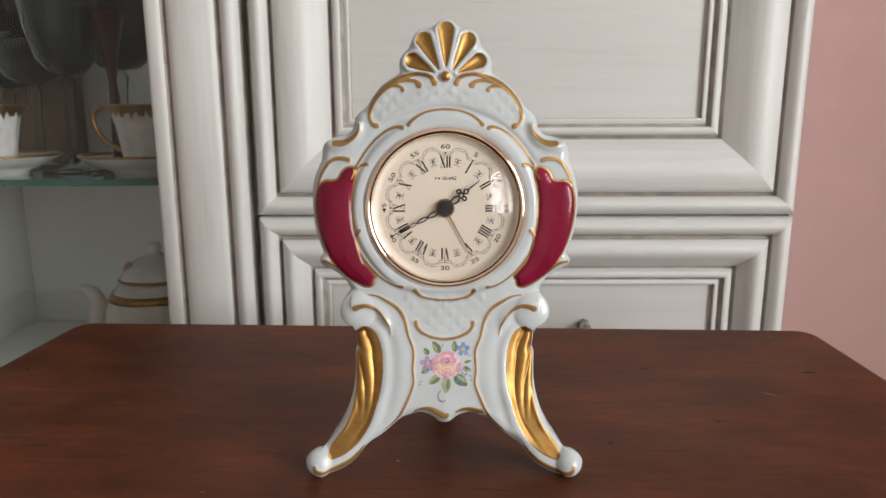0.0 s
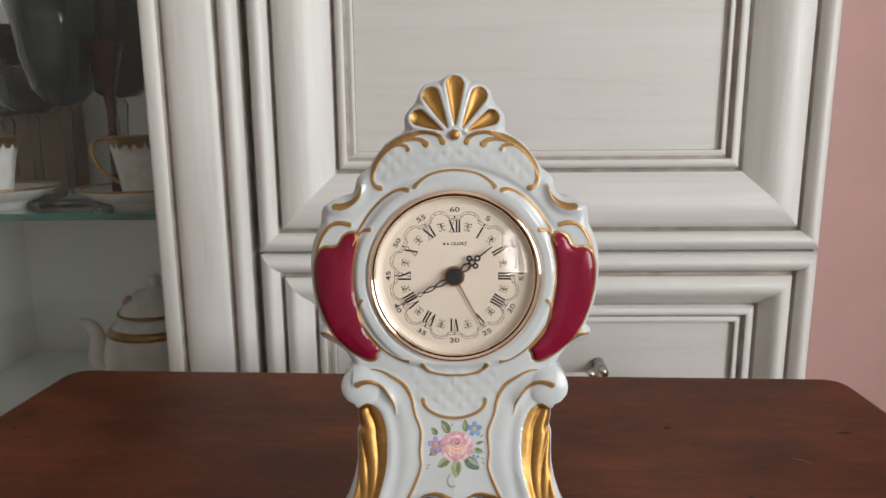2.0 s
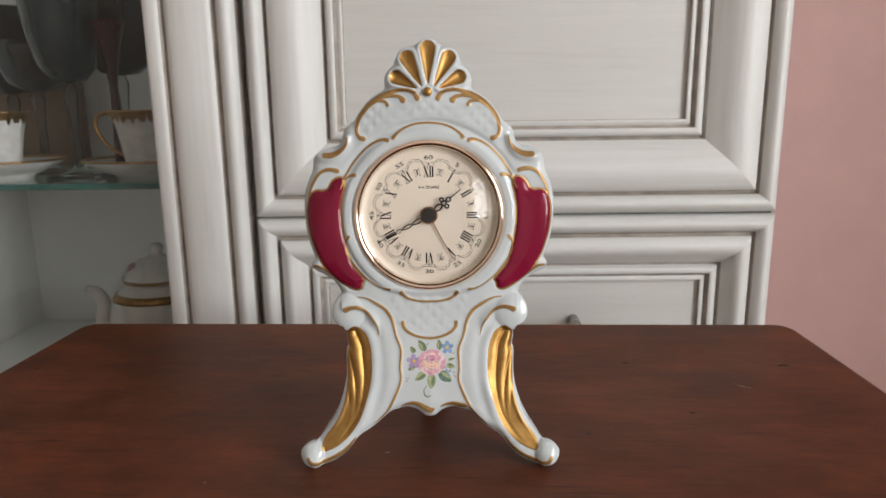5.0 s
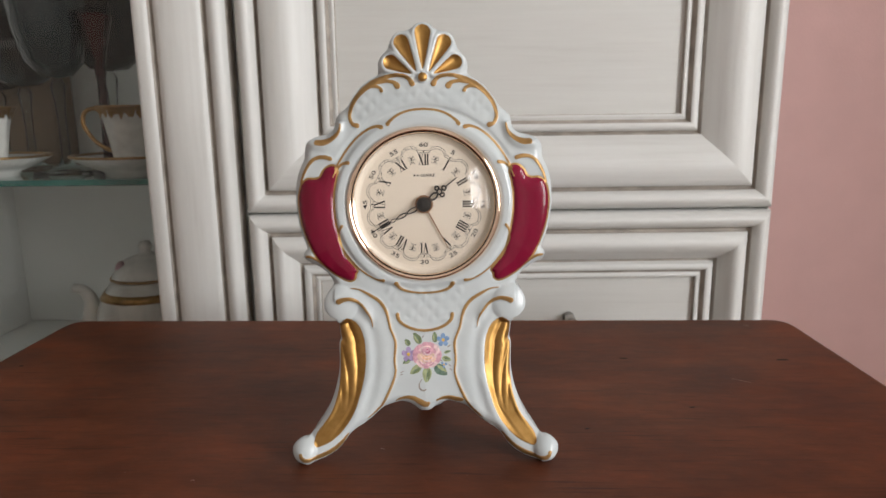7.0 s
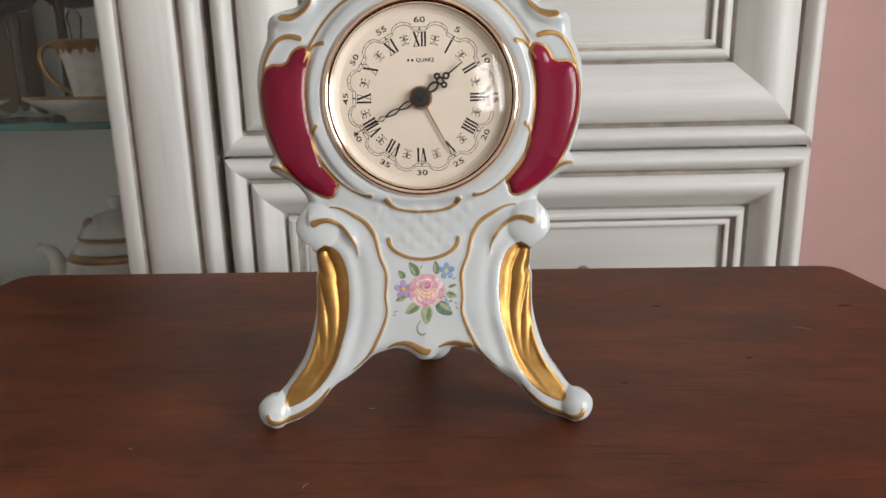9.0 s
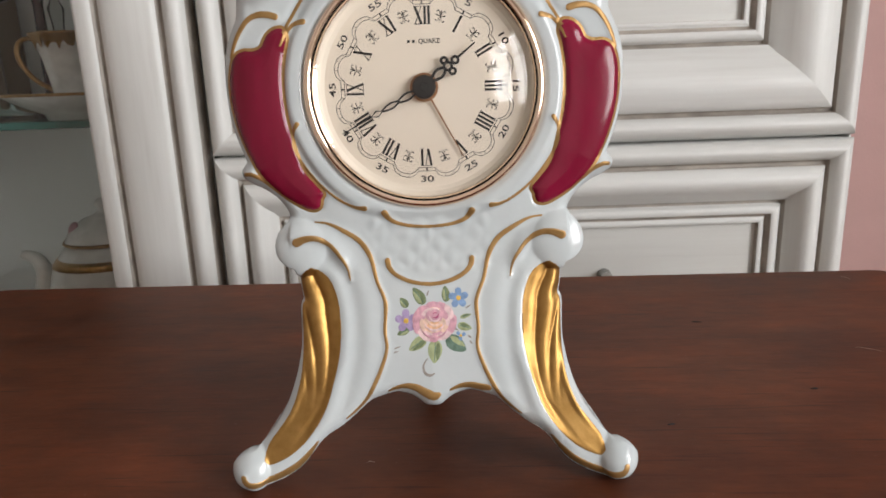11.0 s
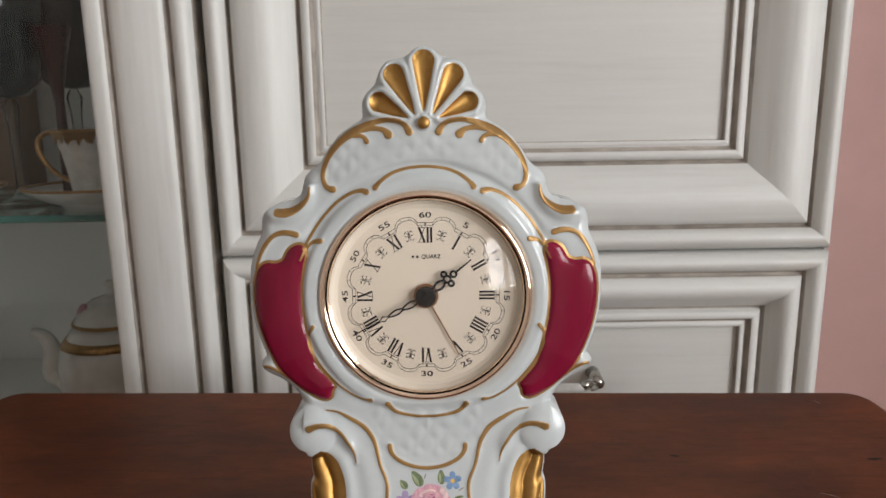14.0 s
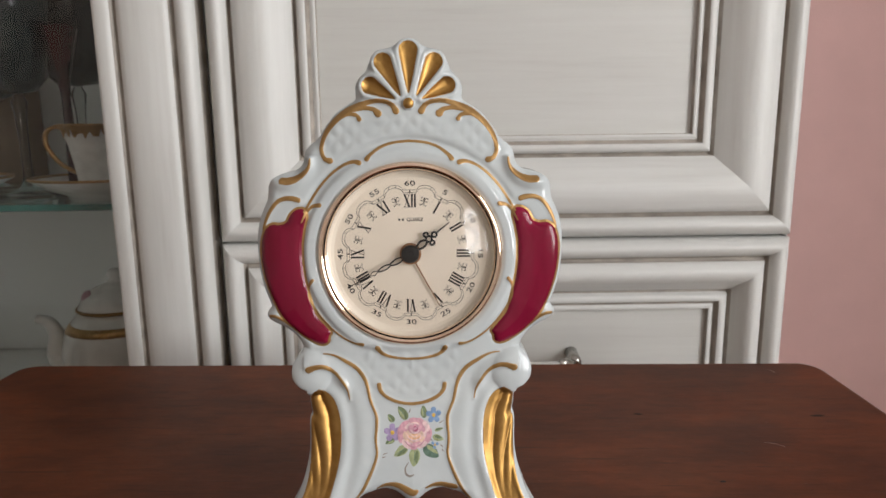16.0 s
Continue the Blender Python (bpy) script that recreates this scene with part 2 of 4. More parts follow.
def table():
    """The origin lies under the middle of the back edge; y runs away from the viewer."""
    top = bmesh.new()
    x0, x1, y0, y1, r = -0.2765, 0.2720, -0.42, 0.0, 0.015
    ring = []
    for cx, cy, a0 in ((x1 - r, y1 - r, 0), (x0 + r, y1 - r, 90), (x0 + r, y0 + r, 180), (x1 - r, y0 + r, 270)):
        for k in range(7):
            a = radians(a0 + 15 * k)
            ring.append((cx, cy, math.cos(a), math.sin(a)))
    levels = []
    for inset, z in ((0.004, 0.0), (0.0, 0.004), (0.0, 0.0175), (0.0012, 0.0208), (0.004, 0.022)):
        levels.append([top.verts.new((cx + (r - inset) * c, cy + (r - inset) * s, 0.728 + z)) for cx, cy, c, s in ring])
    for a, b in zip(levels, levels[1:]):
        for i in range(len(a)):
            j = (i + 1) % len(a)
            top.faces.new((a[i], a[j], b[j], b[i]))
    top.faces.new(levels[0][::-1]), top.faces.new(levels[-1])
    base = empty("side_table", -0.0036, 0.4942, 0)
    base.rotation_euler = (0, 0, -math.atan(0.0376))
    part("tabletop", top, WOOD, base)
    for x, y in ((-0.242, -0.03), (0.242, -0.03), (-0.242, -0.39), (0.242, -0.39)):
        part("leg", box(x - 0.018, x + 0.018, y - 0.018, y + 0.018, 0, 0.728, 0.003), WOOD, base)
    for x0, x1, y0, y1 in ((-0.223, 0.223, -0.04, -0.022), (-0.223, 0.223, -0.40, -0.382), (-0.25, -0.232, -0.37, -0.05), (0.232, 0.25, -0.37, -0.05)):
        part("apron_board", box(x0, x1, y0, y1, 0.65, 0.728, 0.002), WOOD, base)
    # dark pits in the veneer, and a few pale fibres of dust
    for x, y, a, b, t in ((0.2300, -0.0853, 0.0042, 0.0011, 4), (0.1305, -0.0828, 0.0026, 0.0009, -8), (0.1503, -0.1549, 0.0016, 0.0007, 10), (-0.2543, -0.0964, 0.0014, 0.0009, 0), (0.0900, -0.1800, 0.0016, 0.0005, 15)):
        pit = lathe([(0.0, 0.0003), (0.6, 0.00025), (1.0, 0.0)], 14, Matrix.Translation((x, y, 0.75)) @ Matrix.Rotation(radians(t), 4, "Z") @ Matrix.Diagonal((a, b, 1, 1)))
        part("dark_pit", pit, PIT, base)
    for x, y, long, t in ((0.1905, -0.1195, 0.010, -28), (-0.0107, -0.2014, 0.0024, 20), (-0.0247, -0.2522, 0.003, 80), (0.2349, -0.0181, 0.006, -60), (0.0300, -0.1100, 0.003, 35), (-0.0900, -0.2300, 0.0018, 5)):
        c, s = math.cos(radians(t)), math.sin(radians(t))
        fibre = tube([(x + (k - 2) * long / 4 * c - 0.0006 * math.sin(k) * s, y + (k - 2) * long / 4 * s + 0.0006 * math.sin(k) * c, 0.75022) for k in range(5)], [0.00004, 0.00007, 0.00009, 0.00007, 0.00004], 6)
        part("dust_fibre", fibre, DUST, base)
    return tagged(base, "dark reddish-brown wooden side table with rounded corners", "table")


table()


# ---------------------------------------------------------------- the cabinets
CAB = 0.6015


def frame_side(x0, x1, z0, z1, side, across, along):
    """One mitred side of a framed front; profile rows: inset, how far proud, groove or not, for the uprights and for the rails."""
    bm = bmesh.new()
    rows = []
    for (d, out, _), (e, _, _) in zip(across, along):
        corners = {"a": (x0 + d, z0 + e), "b": (x1 - d, z0 + e), "c": (x1 - d, z1 - e), "e": (x0 + d, z1 - e)}
        p, q = (corners[k] for k in {"bottom": "ab", "right": "bc", "top": "ce", "left": "ea"}[side])
        rows.append((bm.verts.new((p[0], CAB - out, p[1])), bm.verts.new((q[0], CAB - out, q[1]))))
    for (a, b), (c, d), row in zip(rows, rows[1:], across[1:]):
        bm.faces.new((a, b, d, c)).material_index = row[2]
    return bm


def arc_rows(d0, d1, base, height, n=7, groove=0):
    return [(d0 + (d1 - d0) * k / n, base + height * math.sin(math.pi * k / n) ** 0.8, groove) for k in range(n + 1)]


def front_profile(rail):
    rows = [(0.0, -0.018, 0)] + arc_rows(0.0, 0.016, 0.0, 0.0075, 8)
    rows += [(0.0165, -0.004, 1), (0.0195, -0.004, 1), (0.020, 0.001, 1)]
    k = 8
    for i in range(k + 1):
        f = i / k
        rows.append((0.0205 + rail * f, 0.002 + 0.006 * math.sin(math.pi * min(1, f * 1.15)) - 0.011 * f * f, 0))
    e = 0.0205 + rail
    rows += [(e + 0.0006, -0.014, 1), (e + 0.0032, -0.014, 1), (e + 0.0036, -0.009, 0), (e + 0.006, -0.0072, 0), (e + 0.0105, -0.0078, 0),
             (e + 0.0115, -0.012, 1), (e + 0.0135, -0.0125, 1), (e + 0.0145, -0.0115, 0), (e + 0.018, -0.0115, 0), (e + 0.0186, -0.0165, 1)]
    return rows, e + 0.0186


def framed_front(name, thing, x0, x1, z0, z1, stile, rail, label):
    (across, dx), (along, dz) = front_profile(stile), front_profile(rail)
    front = part(name, box(x0 + dx - 0.004, x1 - dx + 0.004, CAB + 0.0160, CAB + 0.0178, z0 + dz - 0.004, z1 - dz + 0.004), PANEL_H, thing, label)
    for side, mat in (("bottom", PAINT_H), ("top", PAINT_H), ("left", PAINT_V), ("right", PAINT_V)):
        ob = part("rail" if side in ("bottom", "top") else "stile", frame_side(x0, x1, z0, z1, side, across, along), [mat, PATINA], front, smooth=True)
        ob.matrix_parent_inverse = front.matrix_basis.inverted()
    return front


def upright(name, thing, x0, x1, z0, z1, rows, material):
    """A moulded upright board with its profile across x: rows of x, how far proud, groove."""
    bm = bmesh.new()
    line = [(bm.verts.new((x, CAB - out, z0)), bm.verts.new((x, CAB - out, z1))) for x, out, _ in rows]
    for (a, b), (c, d), row in zip(line, line[1:], rows[1:]):
        bm.faces.new((a, c, d, b)).material_index = row[2]
    back = [(bm.verts.new((x, CAB + 0.02, z0)), bm.verts.new((x, CAB + 0.02, z1))) for x in (x0, x1)]
    bm.faces.new((back[0][0], line[0][0], line[0][1], back[0][1])), bm.faces.new((line[-1][0], back[1][0], back[1][1], line[-1][1]))
    bm.faces.new((back[0][0], back[0][1], back[1][1], back[1][0]))
    return part(name, bm, [material, PATINA], thing, smooth=True)


def cupboard():
    thing = empty("cupboard")
    x0, x1, top = -0.1650, 0.3085, 1.75
    part("carcass", box(x0 + 0.001, x1 - 0.002, CAB + 0.0185, BACK - 0.02, 0.0, top + 0.01), PAINT_V, thing)
    framed_front("door", thing, x0, x1, 0.8178, top, 0.0445, 0.0450, "whitewashed door with mitred frame and recessed panel")
    drawer = framed_front("drawer", thing, x0, x1, 0.62, 0.8154, 0.0215, 0.0262, "whitewashed drawer front with recessed panel")
    framed_front("lower_door", thing, x0, x1, 0.08, 0.6176, 0.0445, 0.0450, "whitewashed lower door")
    part("side_board", box(x1 - 0.0012, x1 - 0.0002, CAB + 0.004, CAB + 0.05, 0.0, top), PAINT_V, thing)
    y, z = CAB - 0.004, 0.7095
    bar = tube([(0.028 + 0.0073 * k, y - 0.010 - 0.003 * math.sin(math.pi * k / 12), z) for k in range(13)], [0.0042 + 0.0012 * math.sin(math.pi * k / 12) for k in range(13)], 14)
    part("handle_grip", bar, CHINA, drawer, "pale grip of the drawer handle", True)
    for sx, sign in ((0.114, 1), (0.029, -1)):
        bm = bmesh.new()
        tube([(sx + sign * 0.0024 * k, y - 0.010 + 0.0003 * k * k, z + 0.003 * math.sin(k * 0.7)) for k in range(9)], [0.0045 if k % 2 else 0.0032 for k in range(9)], 12, bm)
        tube([(sx + sign * 0.016, y - 0.004, z + 0.001), (sx + sign * 0.016, CAB + 0.016, z + 0.001)], [0.0045, 0.006], 12, bm)
        part("handle_end", bm, CHROME, drawer, "twisted nickel end of the drawer handle", True)
    return tagged(thing, "tall whitewashed wooden cupboard with panelled door and drawer", "cupboard")


def display_cabinet():
    thing = empty("display_cabinet")
    xl, top = -0.612, 1.75
    rows = [(-0.2530, -0.006, 0), (-0.2520, 0.001, 0), (-0.2495, 0.0028, 0), (-0.2425, 0.0036, 0), (-0.2380, 0.0022, 0), (-0.2372, -0.003, 1), (-0.2345, -0.003, 1), (-0.2335, 0.001, 0)]
    rows += [(-0.2335 + 0.0405 * k / 8, 0.001 + 0.005 * math.sin(math.pi * (0.12 + 0.83 * k / 8)), 0) for k in range(1, 9)]
    rows += [(-0.1924, -0.003, 1), (-0.1896, -0.003, 1)]
    rows += [(-0.1890 + 0.0162 * k / 8, 0.0068 * math.sin(math.pi * k / 8) ** 0.8, 0) for k in range(9)] + [(-0.1722, -0.016, 1)]
    upright("door_stile", thing, -0.2530, -0.1722, 0.08, top, rows, PAINT_V)
    shift = xl - 0.1722
    upright("door_stile", thing, xl, xl + 0.0808, 0.08, top, [(shift - x, o, g) for x, o, g in rows[::-1]], PAINT_V)
    part("door_rail", box(xl + 0.081, -0.2532, CAB - 0.004, CAB + 0.02, top - 0.08, top), PAINT_H, thing)
    part("door_rail", box(xl + 0.081, -0.2532, CAB - 0.004, CAB + 0.02, 0.08, 0.16), PAINT_H, thing)
    part("side_panel", box(-0.1820, -0.1715, CAB + 0.022, BACK - 0.02, 0, top), GREY_BOARD, thing)
    part("side_panel", box(xl, -0.5755, CAB + 0.022, BACK - 0.02, 0, top), GREY_BOARD, thing)
    part("back_panel", box(-0.5750, -0.1825, 0.92, 0.935, 0, top), GREY_BOARD, thing)
    part("top_board", box(xl, -0.1715, CAB - 0.004, BACK - 0.02, top + 0.001, top + 0.025), PAINT_H, thing)
    part("base_board", box(xl, -0.1715, CAB - 0.004, BACK - 0.02, 0.0, 0.079), PAINT_H, thing)
    part("lower_shelf", box(-0.5748, -0.1826, CAB + 0.03, 0.919, 0.6045, 0.620), GREY_BOARD, thing)
    pane = part("glass_pane", box(xl + 0.081, -0.2532, CAB + 0.006, CAB + 0.010, 0.16, top - 0.08), PANE, thing, "clear glass pane")
    pane.visible_shadow = False
    shelf = part("glass_shelf", box(-0.5748, -0.1826, 0.6515, 0.919, 0.8392, 0.8448), SHELF_GLASS, thing, "clear glass shelf with green edge")
    shelf.visible_shadow = False
    part("shelf_edge", box(-0.5748, -0.1826, 0.6495, 0.6514, 0.8390, 0.8450, 0.0006, 1), SHELF_EDGE, thing, "sea-green polished shelf edge")
    return tagged(thing, "whitewashed display cabinet with glass door and glass shelf", "cabinet")


cupboard()
display_cabinet()


# ---------------------------------------------------------------- china and glasses in the cabinet
def cup_and_saucer(x, y, z, turn):
    saucer = empty("saucer", x, y, z)
    saucer.scale = (0.9, 0.9, 1.2)
    part("dish", lathe([(0.0, 0.001), (0.032, 0.0), (0.034, 0.004), (0.048, 0.008), (0.066, 0.0155), (0.0675, 0.017), (0.065, 0.0175), (0.046, 0.0105), (0.03, 0.007), (0.0, 0.006)], 48), CHINA, saucer, smooth=True)
    part("gilt_rim", lathe([(0.0676, 0.0163), (0.0685, 0.0172), (0.0676, 0.0183), (0.062, 0.0176), (0.0625, 0.0166)], 48), CHINA_GOLD, saucer, smooth=True)
    tagged(saucer, "white china saucer with gilt rim on the glass shelf", "saucer", "coffee set")
    cup = empty("cup", x, y, z + 0.0066)
    cup.scale = (0.86, 0.86, 0.81)
    wave = []
    for r, h in ((0.0, 0.001), (0.021, 0.0), (0.022, 0.003), (0.0235, 0.012), (0.026, 0.032), (0.029, 0.052), (0.033, 0.070), (0.0365, 0.0775), (0.0355, 0.0775), (0.031, 0.069), (0.027, 0.05), (0.022, 0.012), (0.0, 0.008)):
        wave.append((r, h))
    body = lathe(wave, 64)
    for v in body.verts:
        a, k = math.atan2(v.co.y, v.co.x), 1 + 0.025 * math.cos(10 * math.atan2(v.co.y, v.co.x)) * (v.co.z / 0.07)
        v.co.x, v.co.y = v.co.x * k, v.co.y * k
    part("cup_body", body, CHINA, cup, smooth=True)
    band = lathe([(0.0332, 0.069), (0.0355, 0.0745), (0.0374, 0.0772), (0.0370, 0.0785), (0.0350, 0.0782)], 80)
    for v in band.verts:
        a = math.atan2(v.co.y, v.co.x)
        k = 1 + 0.025 * math.cos(10 * a) * (v.co.z / 0.07)
        if v.co.z < 0.07:
            v.co.z -= 0.003 + 0.0035 * math.sin(20 * a) + 0.002 * math.sin(33 * a)
            k *= 0.985
        v.co.x, v.co.y = v.co.x * k * 1.012, v.co.y * k * 1.012
    part("gilt_rim", band, CHINA_GOLD, cup, "uneven brown-gold rim", True)
    c, s = math.cos(radians(turn)), math.sin(radians(turn))
    loop = spline([(0.031, 0.066), (0.044, 0.075), (0.056, 0.069), (0.058, 0.055), (0.049, 0.038), (0.038, 0.028), (0.027, 0.022)], 6)
    part("cup_handle", tube([(p[0] * c, p[0] * s, p[1]) for p in loop], [0.0026] * len(loop), 10), CHINA_GOLD, cup, "gilt looped handle", True)
    return tagged(cup, "white china cup with gilt rim standing on its saucer", "cup", "coffee set")


cup_and_saucer(-0.3025, 0.694, 0.8450, 178)
cup_and_saucer(-0.4560, 0.694, 0.8450, 150)


def goblet(x, y, z, r, bowl0, bowl1):
    thing = empty("goblet", x, y, z)
    part("foot", lathe([(0.0, 0.0005), (0.033, 0.0), (0.0335, 0.002), (0.02, 0.004), (0.008, 0.009), (0.0045, 0.02), (0.0042, bowl0 * 0.55), (0.0055, bowl0 * 0.8), (0.0075, bowl0 * 0.93), (0.004, bowl0)], 32), STEM, thing, "clear stem and foot", True)
    h = bowl1 - bowl0
    cup = lathe([(0.0, bowl0), (r * 0.35, bowl0 + 0.03 * h), (r * 0.62, bowl0 + 0.16 * h), (r * 0.78, bowl0 + 0.42 * h), (r * 0.86, bowl0 + 0.7 * h), (r, bowl1), (r - 0.0015, bowl1), (r * 0.83, bowl0 + 0.7 * h), (r * 0.74, bowl0 + 0.42 * h), (r * 0.57, bowl0 + 0.18 * h), (0.0, bowl0 + 0.06 * h)], 48)
    part("bowl", cup, TEAL, thing, "dark blue-green crystal bowl", True)
    bm = bmesh.new()
    for k in range(9):
        a = 2 * math.pi * k / 9 + x * 40
        for dx in (-1, 1):
            lo, hi = (a - 0.16 * dx, bowl0 + 0.22 * h, r * 0.69), (a + 0.22 * dx, bowl0 + 0.72 * h, r * 0.875)
            tube([(q * math.cos(b), q * math.sin(b), w) for b, w, q in (lo, ((lo[0] + hi[0]) / 2, (lo[1] + hi[1]) / 2, r * 0.795), hi)], [0.0003, 0.0008, 0.0003], 5, bm)
    part("cut_pattern", bm, STEM, thing, "cut crystal sprigs")
    return tagged(thing, "dark teal crystal goblet with clear stem on glass shelf", "goblet", "goblets in the cabinet")


def make_teal():
    n = Nodes("teal_crystal", 0.08)
    n.colour(n.ramp(n.noise(50, 5), (0.35, (0.008, 0.019, 0.022)), (0.65, (0.020, 0.038, 0.042))))
    return n.set("Transmission Weight", 0.25).mat


TEAL = make_teal()
STEM = make_sheet("stem_glass", (0.90, 0.92, 0.91), 1.35, 0.05)
goblet(-0.455, 0.775, 0.8450, 0.043, 0.092, 0.145)
goblet(-0.388, 0.722, 0.8450, 0.045, 0.098, 0.205)
goblet(-0.362, 0.785, 0.8450, 0.057, 0.108, 0.215)
goblet(-0.525, 0.840, 0.8450, 0.048, 0.090, 0.19)


def coffee_pot(x, y, z):
    thing = empty("coffee_pot", x, y, z)
    thing.scale = (0.86, 0.86, 0.82)
    up = Matrix.Translation((0, 0, 0.0245))
    part("pot_body", lathe([(0.0, 0.001), (0.040, 0.0), (0.043, 0.005), (0.041, 0.010), (0.055, 0.033), (0.063, 0.063), (0.064, 0.086), (0.058, 0.111), (0.046, 0.128), (0.042, 0.1335), (0.0, 0.1335)], 48), CHINA, thing, smooth=True)
    lid = part("lid", lathe([(0.0425, 0.1095), (0.043, 0.113), (0.037, 0.124), (0.024, 0.136), (0.010, 0.141), (0.006, 0.146), (0.009, 0.152), (0.006, 0.158), (0.0, 0.159)], 48, up), CHINA, thing, "domed lid", True)
    part("gilt_band", lathe([(0.0432, 0.1094), (0.0452, 0.1110), (0.0436, 0.1135), (0.0425, 0.112)], 48, up), CHINA_GOLD, lid, smooth=True)
    part("gilt_band", lathe([(0.0555, 0.0855), (0.0586, 0.0865), (0.0530, 0.0950), (0.0505, 0.0960)], 48, up), CHINA_GOLD, thing, smooth=True)
    spout = spline([(-0.052, 0.0, 0.052), (-0.078, 0.0, 0.068), (-0.076, 0.0, 0.095), (-0.083, 0.0, 0.114), (-0.098, 0.0, 0.120)], 5)
    part("spout", tube(spout, [0.014 - 0.009 * k / (len(spout) - 1) for k in range(len(spout))], 14), CHINA, thing, smooth=True)
    loop = spline([(0.05, 0.0, 0.115), (0.08, 0.0, 0.125), (0.09, 0.0, 0.092), (0.078, 0.0, 0.055), (0.055, 0.0, 0.040)], 5)
    part("pot_handle", tube(loop, [0.0045] * len(loop), 10), CHINA_GOLD, thing, smooth=True)
    part("rosebud", lathe([(0.0, 0.0015), (0.005, 0.0012), (0.008, 0.0), (0.005, -0.0012), (0.0, -0.0015)], 14, up @ pose(-0.026, -0.020, 0.1285, 50, -40, 0)), make_plain("faded_rose", (0.42, 0.22, 0.26), 0.3), lid, "painted pink rosebud", True)
    return tagged(thing, "white china coffee pot with gilt bands and domed lid", "coffee pot", "coffee set")


coffee_pot(-0.316, 0.725, 0.6200)
tagged(part("carton", box(-0.57, -0.475, 0.865, 0.915, 0.8450, 1.035, 0.002), make_plain("brown_card", (0.20, 0.14, 0.09), 0.7)), "brown cardboard box at the back of the shelf", "box")
tagged(part("dark_ornament", lathe([(0.0, 0.0), (0.016, 0.001), (0.018, 0.005), (0.006, 0.012), (0.004, 0.094), (0.006, 0.112), (0.011, 0.135), (0.017, 0.158), (0.016, 0.160), (0.0, 0.150)], 24, Matrix.Translation((-0.338, 0.713, 0.8450))), make_plain("dark_red_glass", (0.035, 0.006, 0.008), 0.15)), "slender dark red glass ornament on the shelf", "ornament")


# ---------------------------------------------------------------- the porcelain clock
# Half of its front, in millimetres: across from the middle line, and up from the table.
CREST = [(0.0, 215.8), (3.0, 215.0), (5.6, 213.0), (8.4, 211.8), (10.4, 211.4), (12.9, 210.7), (14.7, 209.1), (16.1, 206.3), (17.5, 202.9), (19.1, 201.2), (20.7, 199.4),
         (21.9, 196.9), (22.2, 194.3), (22.0, 192.3), (22.6, 190.6), (25.1, 189.0), (27.9, 187.3), (30.8, 185.1), (33.0, 182.4), (35.7, 178.9), (37.5, 175.8)]
EAR = [(39.3, 174.1), (41.4, 172.6), (43.2, 170.6), (43.9, 168.1), (44.5, 165.4), (45.9, 163.5), (48.4, 162.0), (51.1, 161.4), (54.2, 160.5), (57.3, 158.8), (59.2, 156.3),
       (59.6, 153.1), (60.0, 150.0), (61.9, 145.8), (63.5, 141.6), (64.5, 136.4), (64.8, 131.1), (64.6, 124.8), (63.9, 118.4), (62.4, 112.1), (60.6, 106.8), (59.9, 104.6),
       (61.0, 103.1), (61.8, 101.4), (61.2, 99.3), (58.2, 97.2), (55.0, 95.7), (50.7, 92.6), (48.0, 89.2), (46.8, 86.6)]
VOLUTE = [(47.1, 84.8), (48.6, 83.3), (50.5, 80.9), (51.5, 77.5), (51.1, 74.0), (49.2, 71.2), (47.0, 69.9), (45.2, 69.0)]
LEG = [(44.7, 67.2), (44.1, 65.4), (43.8, 62.4), (43.2, 59.2), (43.9, 57.6), (44.2, 55.0), (43.9, 48.2), (44.1, 43.5), (45.1, 37.6), (46.7, 31.8), (49.3, 25.0), (52.9, 19.3), (56.3, 15.5), (58.8, 13.3)]
FOOT = [(62.0, 12.8), (65.3, 10.7), (66.9, 7.6), (66.6, 4.6), (64.3, 2.2), (62.1, 0.8), (59.6, 0.3), (57.2, 0.7), (53.6, 2.0), (48.8, 3.9), (44.1, 6.7), (40.5, 10.4), (38.1, 13.3)]
APRON = [(35.4, 15.6), (30.9, 18.2), (26.5, 21.5), (22.4, 24.9), (20.0, 26.3), (17.2, 27.2), (13.8, 28.1), (10.9, 28.2), (8.0, 27.5), (5.2, 26.0), (2.6, 24.2), (0.0, 23.7)]
RED = [(44.0, 146.6), (46.2, 146.9), (48.3, 146.1), (50.0, 144.6), (51.0, 142.9), (52.0, 141.2), (54.4, 140.3), (57.3, 140.4), (59.7, 139.5), (61.4, 137.5), (62.6, 134.3), (63.3, 130.1),
       (63.2, 124.8), (62.3, 118.5), (60.5, 112.1), (58.0, 105.8), (54.3, 99.6), (49.1, 94.0), (44.3, 90.8), (40.1, 88.6), (37.3, 88.3), (35.4, 89.5), (34.8, 92.0), (33.9, 94.0), (35.9, 96.6),
       (39.8, 101.4), (41.8, 106.7), (43.1, 112.4), (44.4, 118.8), (45.0, 126.2), (44.9, 132.5), (43.9, 138.8), (42.8, 143.6)]
LEG_IN = [(39.6, 70.0), (35.9, 68.1), (33.0, 65.0), (30.8, 58.9), (30.1, 51.7), (30.3, 44.6), (31.3, 38.7), (33.0, 32.3), (35.4, 25.2), (38.7, 19.5), (43.0, 14.4), (47.8, 10.9), (52.6, 8.9), (54.4, 8.6)]
